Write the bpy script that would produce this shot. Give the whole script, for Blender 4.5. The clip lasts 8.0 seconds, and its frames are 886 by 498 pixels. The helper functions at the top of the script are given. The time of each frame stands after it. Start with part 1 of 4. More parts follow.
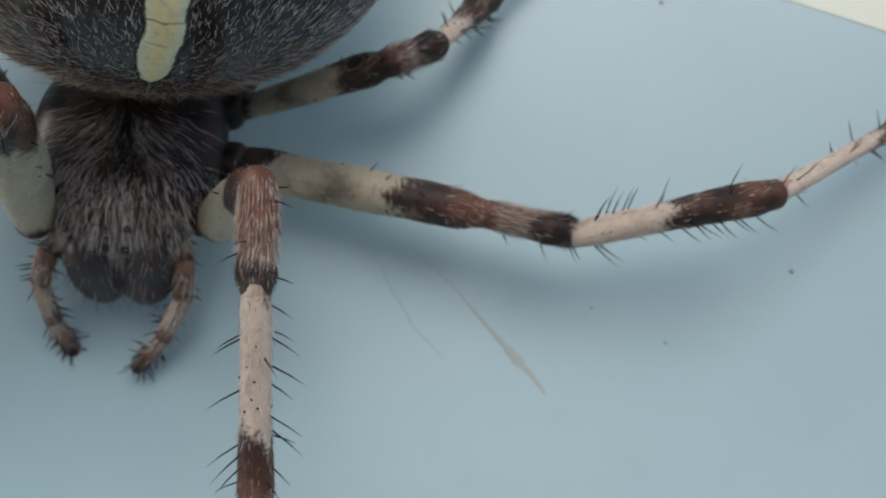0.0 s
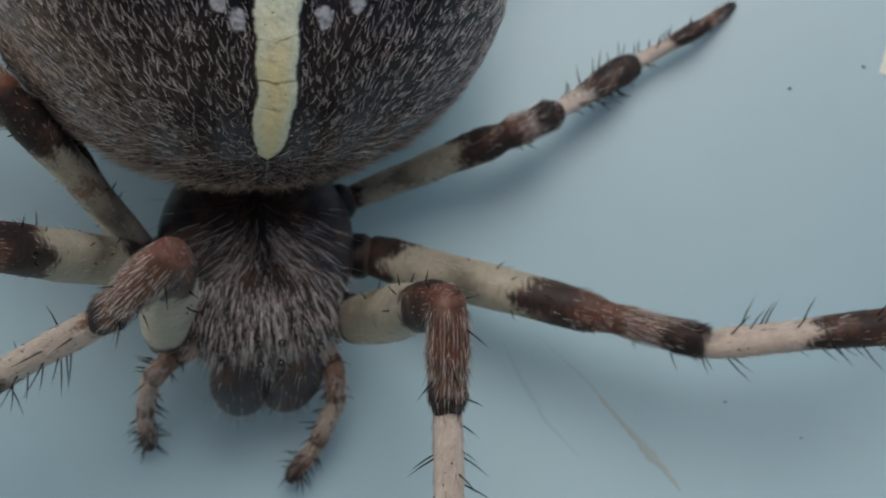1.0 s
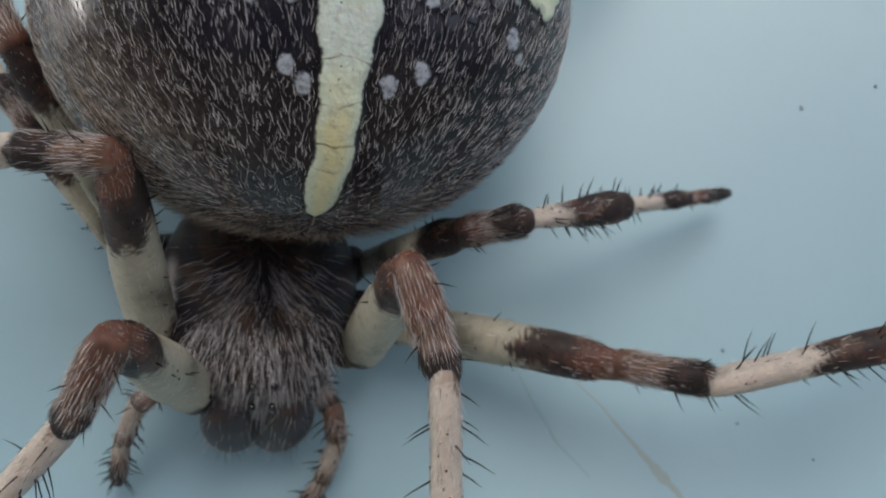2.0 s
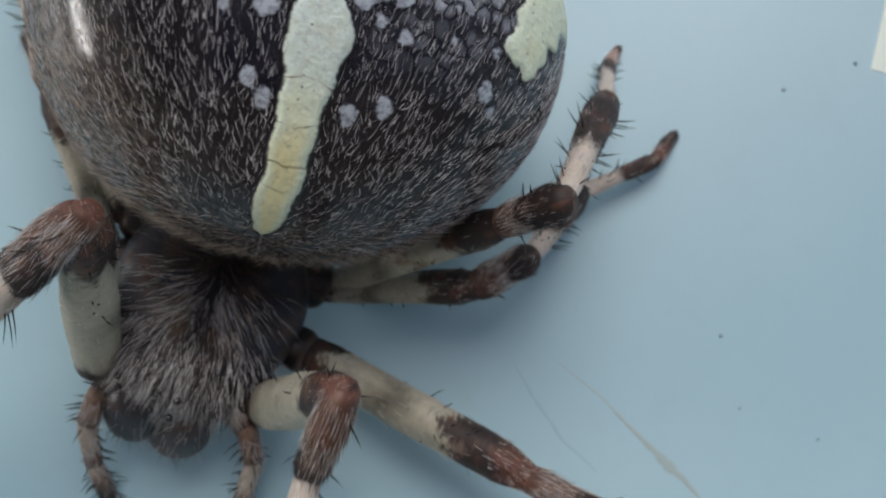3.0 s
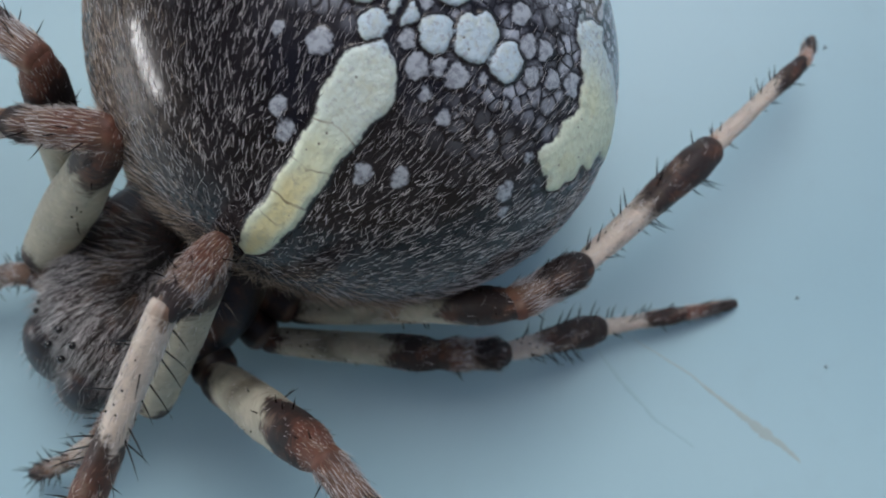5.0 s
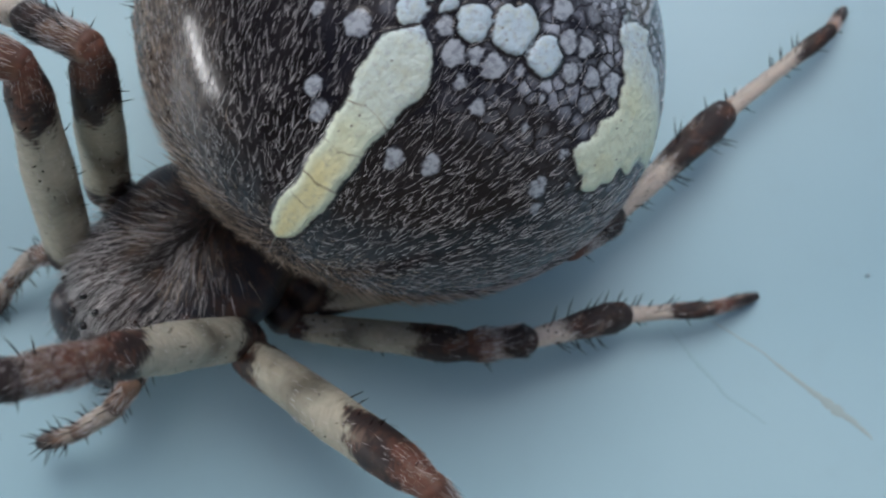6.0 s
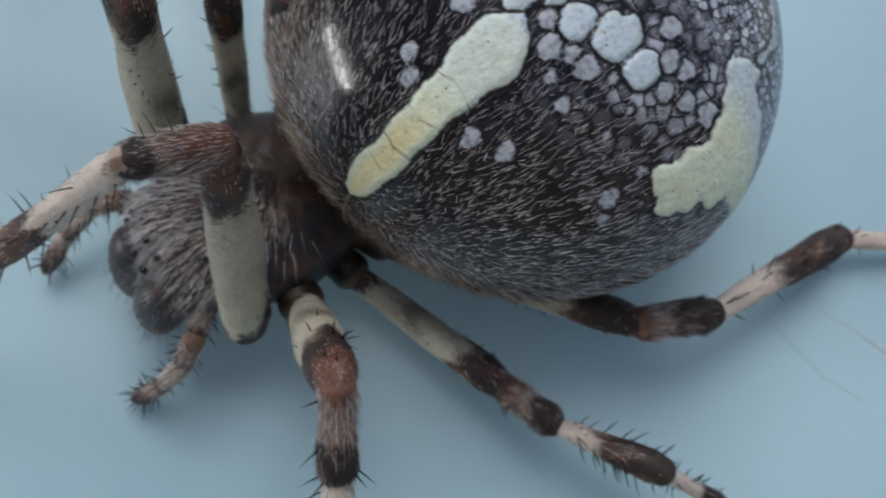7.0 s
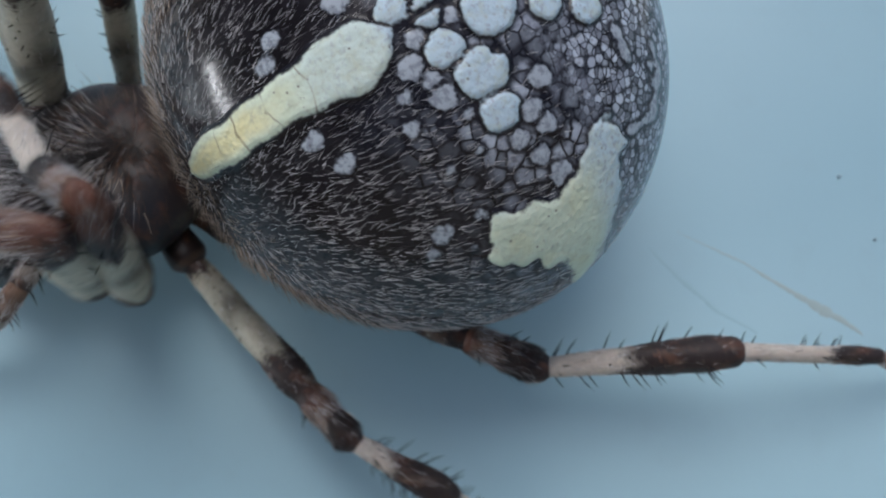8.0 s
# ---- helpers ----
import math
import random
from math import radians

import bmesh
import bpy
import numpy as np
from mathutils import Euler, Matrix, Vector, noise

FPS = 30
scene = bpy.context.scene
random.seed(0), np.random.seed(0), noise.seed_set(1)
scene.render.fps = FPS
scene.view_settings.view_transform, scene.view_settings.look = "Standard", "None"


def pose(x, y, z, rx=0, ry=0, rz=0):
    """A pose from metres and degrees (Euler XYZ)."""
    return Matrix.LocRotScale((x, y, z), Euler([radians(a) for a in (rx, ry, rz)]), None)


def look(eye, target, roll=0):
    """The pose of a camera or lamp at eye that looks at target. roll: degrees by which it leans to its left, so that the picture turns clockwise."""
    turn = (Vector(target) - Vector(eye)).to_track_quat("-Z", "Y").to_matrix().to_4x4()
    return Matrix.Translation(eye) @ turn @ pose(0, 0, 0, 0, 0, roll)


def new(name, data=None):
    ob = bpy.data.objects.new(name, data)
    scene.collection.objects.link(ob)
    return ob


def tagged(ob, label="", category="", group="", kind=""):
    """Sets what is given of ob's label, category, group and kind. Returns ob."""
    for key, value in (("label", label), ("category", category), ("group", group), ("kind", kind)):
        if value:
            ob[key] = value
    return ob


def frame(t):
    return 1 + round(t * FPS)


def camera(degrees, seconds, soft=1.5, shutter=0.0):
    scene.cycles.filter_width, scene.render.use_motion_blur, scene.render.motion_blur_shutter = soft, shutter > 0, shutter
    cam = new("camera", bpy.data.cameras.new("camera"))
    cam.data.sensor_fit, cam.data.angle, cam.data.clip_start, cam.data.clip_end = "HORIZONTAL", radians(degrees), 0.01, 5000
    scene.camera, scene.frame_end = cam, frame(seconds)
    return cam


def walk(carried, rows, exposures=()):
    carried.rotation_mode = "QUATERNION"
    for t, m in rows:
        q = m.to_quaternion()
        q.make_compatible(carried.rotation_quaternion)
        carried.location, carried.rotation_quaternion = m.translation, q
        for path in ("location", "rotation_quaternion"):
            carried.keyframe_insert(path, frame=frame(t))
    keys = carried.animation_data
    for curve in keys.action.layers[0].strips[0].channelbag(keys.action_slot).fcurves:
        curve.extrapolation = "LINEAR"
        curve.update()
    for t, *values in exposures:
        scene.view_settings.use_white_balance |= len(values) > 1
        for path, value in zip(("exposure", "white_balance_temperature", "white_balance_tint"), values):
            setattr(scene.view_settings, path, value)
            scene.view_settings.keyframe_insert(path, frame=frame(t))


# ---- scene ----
MM = 0.001  # the place is built in millimetres

# ---- camera ----
cam = camera(40.0, 8.0, soft=1.9, shutter=0.25)
cam.data.dof.use_dof = True  # close up, the board lies out of focus under the sharp back and knees
cam.data.dof.focus_distance, cam.data.dof.aperture_fstop = 0.0206, 200.0
TILT = 10.0  # the camera looks down, leaning this far from the plumb line


def shot(t, x, y, z, roll):
    return t, pose(x * MM, y * MM, z * MM, TILT, 0, roll)


walk(cam, [
    shot(0.0, 0.00, -3.87, 26.96, 0.0),
    shot(0.5, -0.15, -3.52, 26.96, 0.0),
    shot(0.8, -2.11, -2.16, 26.96, 0.0),
    shot(1.0, -2.90, -1.79, 26.96, 0.0),
    shot(1.2, -3.32, -1.89, 26.96, 0.0),
    shot(2.3, -2.88, -1.19, 26.96, 0.0),
    shot(2.5, -2.71, -1.67, 26.96, 0.0),
    shot(2.8, -3.10, -2.14, 26.96, 0.0),
    shot(3.0, -3.28, -1.23, 26.96, -3.7),
    shot(3.3, -5.17, -1.94, 26.96, -9.2),
    shot(3.5, -6.27, -2.27, 26.96, -11.0),
    shot(3.8, -5.86, -2.03, 26.96, -11.0),
    shot(4.0, -5.66, -2.26, 26.96, -11.0),
    shot(4.2, -5.46, -2.11, 26.96, -11.0),
    shot(4.5, -5.65, -1.82, 26.96, -11.0),
    shot(4.7, -5.39, -1.30, 26.96, -11.0),
    shot(5.8, -6.07, -0.67, 26.96, -11.0),
    shot(6.0, -7.07, -1.10, 26.96, -11.0),
    shot(6.3, -9.09, -0.52, 26.96, -11.0),
    shot(6.5, -10.58, -0.27, 26.96, -11.7),
    shot(6.7, -10.38, -0.36, 26.96, -12.3),
    shot(7.0, -9.25, -0.79, 26.96, -13.3),
    shot(7.3, -8.34, -1.48, 26.96, -14.3),
    shot(7.5, -8.07, -1.95, 26.96, -15.0),
    shot(7.6, -7.78, -2.32, 26.96, -15.6),
    shot(7.8, -7.64, -2.28, 26.96, -16.8),
    shot(8.0, -7.48, -2.17, 26.96, -18.0),
], exposures=[(0, -0.28, 6750, 12.5), (1, -0.52, 6700, 12), (2.5, -0.28, 6450, 11), (3.5, -0.28, 6400, 11), (4, -0.26, 6400, 11), (4.5, -0.28, 6150, 10.5), (6, -0.30, 6120, 10.5), (6.5, -0.28, 6220, 11.5), (7, -0.32, 6170, 11.5), (7.5, -0.34, 5980, 10.5), (8, -0.34, 5900, 10)])

# ---- light: a bright overcast sky, a little stronger from one side ----
world = bpy.data.worlds.new("sky")
scene.world = world
world.use_nodes = True
wt = world.node_tree
sky = wt.nodes.new("ShaderNodeTexSky")
sky.sky_type, sky.sun_disc = "NISHITA", False
sky.sun_elevation, sky.sun_rotation = radians(59), radians(14)
sky.air_density, sky.dust_density, sky.ozone_density = 0.85, 4.0, 0.8
wt.links.new(sky.outputs[0], wt.nodes["Background"].inputs[0])
wt.nodes["Background"].inputs[1].default_value = 0.108
sun_data = bpy.data.lights.new("sun", "SUN")
sun_data.energy, sun_data.angle, sun_data.color = 1.2, radians(36), (1.0, 0.97, 0.92)
sun = new("sun", sun_data)
sun.matrix_world = look((0.125, 0.50, 0.857), (0, 0, 0))
# unseen lamp added in a low wall slot, to put a glint on the abdomen
GLINT_SLOT = (-0.06, 0.16, 0.080, 0.105)  # from and to along y, from and to in height
glint_data = bpy.data.lights.new("window_daylight", "AREA")
glint_data.shape, glint_data.size, glint_data.size_y = "RECTANGLE", GLINT_SLOT[1] - GLINT_SLOT[0], GLINT_SLOT[3] - GLINT_SLOT[2]
glint_data.energy, glint_data.color = 1.2, (1.0, 0.97, 0.93)
glint = new("window_daylight", glint_data)
glint.matrix_world = look((-0.515, 0.5 * (GLINT_SLOT[0] + GLINT_SLOT[1]), 0.5 * (GLINT_SLOT[2] + GLINT_SLOT[3])), (0.5, 0.5 * (GLINT_SLOT[0] + GLINT_SLOT[1]), 0.5 * (GLINT_SLOT[2] + GLINT_SLOT[3])))

rng = np.random.default_rng(7)


# ---- materials ----
def shader(name, rough=0.5, colour=(0.5, 0.5, 0.5), spec=0.5, coat=0.0):
    m = bpy.data.materials.new(name)
    m.use_nodes = True
    nt = m.node_tree
    b = nt.nodes["Principled BSDF"]
    b.inputs["Base Color"].default_value = (*colour, 1)
    b.inputs["Roughness"].default_value = rough
    b.inputs["Specular IOR Level"].default_value = spec
    b.inputs["Coat Weight"].default_value = coat
    return m, nt, b


def node(nt, kind, **inputs):
    n = nt.nodes.new(kind)
    for key, value in inputs.items():
        n.inputs[key.replace("_", " ")].default_value = value
    return n


def noise_node(nt, scale, detail=4.0, rough=0.5):
    tc = nt.nodes.new("ShaderNodeTexCoord")
    n = node(nt, "ShaderNodeTexNoise", Scale=scale, Detail=detail, Roughness=rough)
    nt.links.new(tc.outputs["Object"], n.inputs["Vector"])
    return n


def mix(nt, fac, a, b, blend="MIX"):
    n = nt.nodes.new("ShaderNodeMix")
    n.data_type, n.blend_type = "RGBA", blend
    for slot, value in ((0, fac), (6, a), (7, b)):
        if isinstance(value, (int, float)):
            n.inputs[slot].default_value = value
        elif isinstance(value, tuple):
            n.inputs[slot].default_value = (*value, 1)
        else:
            nt.links.new(value, n.inputs[slot])
    return n.outputs[2]


def ramp(nt, value, lo, hi, a=0.0, b=1.0):
    n = node(nt, "ShaderNodeMapRange", From_Min=lo, From_Max=hi, To_Min=a, To_Max=b)
    n.interpolation_type = "SMOOTHSTEP"
    nt.links.new(value, n.inputs["Value"])
    return n.outputs[0]


def add(nt, op, a, b):
    n = nt.nodes.new("ShaderNodeMath")
    n.operation = op
    for slot, value in ((0, a), (1, b)):
        if isinstance(value, (int, float)):
            n.inputs[slot].default_value = value
        else:
            nt.links.new(value, n.inputs[slot])
    return n.outputs[0]


def bump(nt, b, height, strength, distance):
    n = node(nt, "ShaderNodeBump", Strength=strength, Distance=distance)
    nt.links.new(height, n.inputs["Height"])
    nt.links.new(n.outputs[0], b.inputs["Normal"])


def painted_board():
    m, nt, b = shader("pale_blue_paint", 0.36, spec=0.6)
    big = noise_node(nt, 55.0, 3.0)
    fine = noise_node(nt, 900.0, 5.0, 0.6)
    c = mix(nt, ramp(nt, big.outputs[0], 0.35, 0.65), (0.34, 0.55, 0.64), (0.41, 0.62, 0.70))
    c = mix(nt, ramp(nt, fine.outputs[0], 0.5, 0.8, 0.0, 0.10), c, (0.30, 0.40, 0.45))
    nt.links.new(c, b.inputs["Base Color"])
    bump(nt, b, fine.outputs[0], 0.12, 0.00004)
    return m


def cuticle(name, rough, mottling=0.35, spec=0.5):
    """Leg and body skin: the pigment lies in the mesh's own colours, broken up by grain."""
    m, nt, b = shader(name, rough, spec=spec)
    b.inputs["Subsurface Weight"].default_value = 0.35
    b.inputs["Subsurface Radius"].default_value = (1.0, 0.7, 0.5)
    b.inputs["Subsurface Scale"].default_value = 0.0003
    at = nt.nodes.new("ShaderNodeVertexColor")
    at.layer_name = "pigment"
    n1, n2 = noise_node(nt, 4500.0, 4.0, 0.6), noise_node(nt, 1300.0, 3.0)
    bw = nt.nodes.new("ShaderNodeRGBToBW")
    nt.links.new(at.outputs[0], bw.inputs[0])
    much = ramp(nt, bw.outputs[0], 0.08, 0.4, 1.0, 0.32)
    c = mix(nt, add(nt, "MULTIPLY", much, ramp(nt, n1.outputs[0], 0.35, 0.75, 0.0, mottling)), at.outputs[0], (0.045, 0.03, 0.025))
    c = mix(nt, ramp(nt, n2.outputs[0], 0.5, 0.75, 0.0, 0.22), c, (0.24, 0.18, 0.11))
    blotch = noise_node(nt, 620.0, 4.0, 0.62)
    c = mix(nt, add(nt, "MULTIPLY", ramp(nt, blotch.outputs[0], 0.53, 0.64, 0.0, 0.5), ramp(nt, bw.outputs[0], 0.15, 0.35)), c, (0.17, 0.165, 0.135))
    rust = noise_node(nt, 2100.0, 4.0, 0.65)
    c = mix(nt, add(nt, "MULTIPLY", ramp(nt, rust.outputs[0], 0.50, 0.68, 0.0, 0.7), ramp(nt, bw.outputs[0], 0.09, 0.04)), c, (0.105, 0.050, 0.034))
    nt.links.new(c, b.inputs["Base Color"])
    bump(nt, b, add(nt, "ADD", n1.outputs[0], rust.outputs[0]), 0.3, 0.00004)
    return m


def abdomen_skin():
    """Dark skin with white guanine: blotches from the mesh's own mask, and a net of small cells."""
    m, nt, b = shader("abdomen_skin", 0.16, spec=0.4)
    at = nt.nodes.new("ShaderNodeVertexColor")
    at.layer_name = "pigment"
    sep = nt.nodes.new("ShaderNodeSeparateColor")
    nt.links.new(at.outputs[0], sep.inputs[0])
    tc = nt.nodes.new("ShaderNodeTexCoord")
    wob = noise_node(nt, 2600.0, 3.0)
    mw = nt.nodes.new("ShaderNodeVectorMath")
    mw.operation = "MULTIPLY_ADD"
    nt.links.new(wob.outputs[1], mw.inputs[0])
    mw.inputs[1].default_value = (0.00012, 0.00012, 0.00012)
    nt.links.new(tc.outputs["Object"], mw.inputs[2])
    place = nt.nodes.new("ShaderNodeSeparateXYZ")
    nt.links.new(tc.outputs["Object"], place.inputs[0])
    rear = ramp(nt, place.outputs[1], 0.0060, 0.0070)
    flank = ramp(nt, place.outputs[2], 0.0076, 0.0052)
    grain = noise_node(nt, 9000.0, 3.0, 0.6)
    soft = noise_node(nt, 1500.0, 3.0)
    dark = mix(nt, ramp(nt, soft.outputs[0], 0.35, 0.7), (0.007, 0.006, 0.009), (0.018, 0.016, 0.020))
    grey = mix(nt, ramp(nt, grain.outputs[0], 0.4, 0.62), (0.040, 0.037, 0.042), (0.21, 0.195, 0.195))
    dark = mix(nt, add(nt, "MULTIPLY", flank, 0.5), dark, grey)
    fawn = add(nt, "SUBTRACT", add(nt, "MULTIPLY", place.outputs[0], -197.0), add(nt, "MULTIPLY", add(nt, "SUBTRACT", place.outputs[1], 0.005), 152.0))
    brown = mix(nt, ramp(nt, grain.outputs[0], 0.4, 0.62), (0.12, 0.095, 0.075), (0.46, 0.38, 0.30))
    dark = mix(nt, ramp(nt, fawn, 0.75, 1.5, 0.0, 0.7), dark, brown)
    layers = []
    for scale, shrink in ((3300.0, 0.34), (7200.0, 0.46)):
        cells = []
        for feature in ("DISTANCE_TO_EDGE", "F1"):
            v = nt.nodes.new("ShaderNodeTexVoronoi")
            v.feature = feature
            v.inputs["Scale"].default_value = scale
            nt.links.new(mw.outputs[0], v.inputs["Vector"])
            cells.append(v)
        tone = nt.nodes.new("ShaderNodeSeparateColor")
        nt.links.new(cells[1].outputs["Color"], tone.inputs[0])
        inner = add(nt, "MULTIPLY", ramp(nt, cells[0].outputs["Distance"], 0.02, 0.09), ramp(nt, cells[1].outputs["Distance"], shrink, shrink + 0.36, 1.0, 0.15))
        pick = add(nt, "MULTIPLY", ramp(nt, tone.outputs[0], 0.0, 0.75, 0.25, 1.0), sep.outputs[1])
        pale = mix(nt, tone.outputs[1], (0.36, 0.39, 0.47), (0.60, 0.66, 0.75))
        pale = mix(nt, ramp(nt, grain.outputs[0], 0.5, 0.66, 0.0, 0.6), pale, (0.12, 0.115, 0.14))
        layers.append(mix(nt, add(nt, "MULTIPLY", inner, pick), dark, pale))
    c = mix(nt, rear, layers[0], layers[1])
    # dim spots, mottled
    fleck = noise_node(nt, 9500.0, 3.0, 0.65)
    dim = add(nt, "MULTIPLY", ramp(nt, add(nt, "ADD", at.outputs[1], add(nt, "MULTIPLY", add(nt, "SUBTRACT", fleck.outputs[0], 0.5), 2.1)), 0.25, 1.05), 0.70)
    chalk = mix(nt, ramp(nt, grain.outputs[0], 0.42, 0.62, 0.0, 0.75), (0.62, 0.69, 0.77), (0.30, 0.33, 0.39))
    c = mix(nt, dim, c, chalk)
    blue = mix(nt, ramp(nt, sep.outputs[2], 0.0, 0.5), (0.56, 0.70, 0.79), (0.75, 0.84, 0.66))
    white = mix(nt, ramp(nt, sep.outputs[2], 0.5, 1.0), blue, (0.87, 0.80, 0.43))
    pores = noise_node(nt, 3800.0, 4.0, 0.65)
    white = mix(nt, ramp(nt, pores.outputs[0], 0.46, 0.70, 0.0, 0.4), white, (0.52, 0.57, 0.44))
    white = mix(nt, add(nt, "MULTIPLY", ramp(nt, soft.outputs[0], 0.48, 0.66, 0.0, 0.4), sep.outputs[2]), white, (0.74, 0.68, 0.33))
    white = mix(nt, ramp(nt, grain.outputs[0], 0.56, 0.75, 0.0, 0.4), white, (0.36, 0.36, 0.28))
    white = mix(nt, add(nt, "MULTIPLY", ramp(nt, fleck.outputs[0], 0.52, 0.66, 0.0, 0.5), ramp(nt, sep.outputs[2], 0.45, 0.1)), white, (0.26, 0.27, 0.34))
    # dark pores, and creases across the stripe
    v = nt.nodes.new("ShaderNodeTexVoronoi")
    v.inputs["Scale"].default_value = 6500.0
    nt.links.new(tc.outputs["Object"], v.inputs["Vector"])
    tone = nt.nodes.new("ShaderNodeSeparateColor")
    nt.links.new(v.outputs["Color"], tone.inputs[0])
    dots = add(nt, "MULTIPLY", ramp(nt, v.outputs["Distance"], 0.10, 0.20, 1.0, 0.0), ramp(nt, tone.outputs[0], 0.72, 0.78))
    white = mix(nt, add(nt, "MULTIPLY", dots, 0.7), white, (0.10, 0.08, 0.05))
    for y0, lean in ((0.00112, 0.35), (0.00152, 0.12), (0.00204, 0.3), (0.00285, -0.25)):
        off = add(nt, "SUBTRACT", place.outputs[1], add(nt, "ADD", y0, add(nt, "MULTIPLY", add(nt, "ABSOLUTE", place.outputs[0], 0.0), lean)))
        off = add(nt, "ADD", off, add(nt, "MULTIPLY", add(nt, "SUBTRACT", wob.outputs[0], 0.5), 0.00014))
        crease = ramp(nt, add(nt, "ABSOLUTE", off, 0.0), 0.000006, 0.000022, 0.75, 0.0)
        white = mix(nt, add(nt, "MULTIPLY", crease, ramp(nt, soft.outputs[0], 0.35, 0.55)), white, (0.16, 0.12, 0.05))
    lumps = nt.nodes.new("ShaderNodeTexVoronoi")
    lumps.feature = "SMOOTH_F1"
    lumps.inputs["Scale"].default_value = 10500.0
    nt.links.new(mw.outputs[0], lumps.inputs["Vector"])
    swell = add(nt, "MULTIPLY", ramp(nt, lumps.outputs["Distance"], 0.0, 0.7, 1.0, 0.0), sep.outputs[0])
    white = mix(nt, ramp(nt, lumps.outputs["Distance"], 0.42, 0.72, 0.0, 0.16), white, (0.48, 0.46, 0.26))
    tooth = noise_node(nt, 11000.0, 2.0, 0.5)
    edge = add(nt, "ADD", sep.outputs[0], add(nt, "MULTIPLY", add(nt, "SUBTRACT", wob.outputs[0], 0.5), 0.5))
    edge = add(nt, "ADD", edge, add(nt, "MULTIPLY", add(nt, "SUBTRACT", tooth.outputs[0], 0.5), 0.7))
    c = mix(nt, ramp(nt, edge, 0.32, 0.70), c, white)
    nt.links.new(c, b.inputs["Base Color"])
    bump(nt, b, add(nt, "ADD", add(nt, "ADD", add(nt, "MULTIPLY", grain.outputs[0], add(nt, "ADD", 0.12, sep.outputs[0])), add(nt, "MULTIPLY", sep.outputs[0], 1.2)), add(nt, "MULTIPLY", swell, 0.45)), 0.5, 0.00005)
    rough = add(nt, "ADD", 0.17, add(nt, "MULTIPLY", sep.outputs[0], 0.30))
    nt.links.new(rough, b.inputs["Roughness"])
    return m


def hair(name, low, high):
    """Fine hair, each one a shade of its own."""
    m, nt, b = shader(name, 0.28, spec=0.6)
    g = nt.nodes.new("ShaderNodeNewGeometry")
    nt.links.new(mix(nt, g.outputs["Random Per Island"], low, high), b.inputs["Base Color"])
    return m


BOARD = painted_board()
LEG_SKIN = cuticle("leg_cuticle", 0.55, 0.55, 0.35)
BODY_SKIN = cuticle("body_cuticle", 0.38, 0.55, 0.32)
COXA_SKIN = cuticle("hip_cuticle", 0.44, 0.4, 0.35)
ABDOMEN_SKIN = abdomen_skin()
BLACK = shader("black_bristle", 0.25, (0.012, 0.010, 0.010))[0]
PALE_HAIR = hair("pale_hair", (0.34, 0.32, 0.33), (0.97, 0.95, 0.95))
BROWN_HAIR = hair("brown_hair", (0.28, 0.20, 0.14), (0.78, 0.64, 0.50))
RUST_HAIR = hair("rust_hair", (0.05, 0.022, 0.012), (0.19, 0.085, 0.045))
DARK_HAIR = shader("dark_hair", 0.4, (0.022, 0.018, 0.018), 0.5)[0]
EYE = shader("eye_lens", 0.06, (0.006, 0.006, 0.008), 0.7)[0]
SPECK = shader("dark_grit", 0.8, (0.29, 0.40, 0.45))[0]
STREAK = shader("dry_streak", 0.7, (0.39, 0.50, 0.51))[0]
FAINT_STREAK = shader("faint_streak", 0.7, (0.355, 0.55, 0.62))[0]
# colour of the sheet that mimics light falling on the board
LIT_PATCH = shader("lit_patch_white", 0.6, (0.83, 0.93, 0.85))[0]


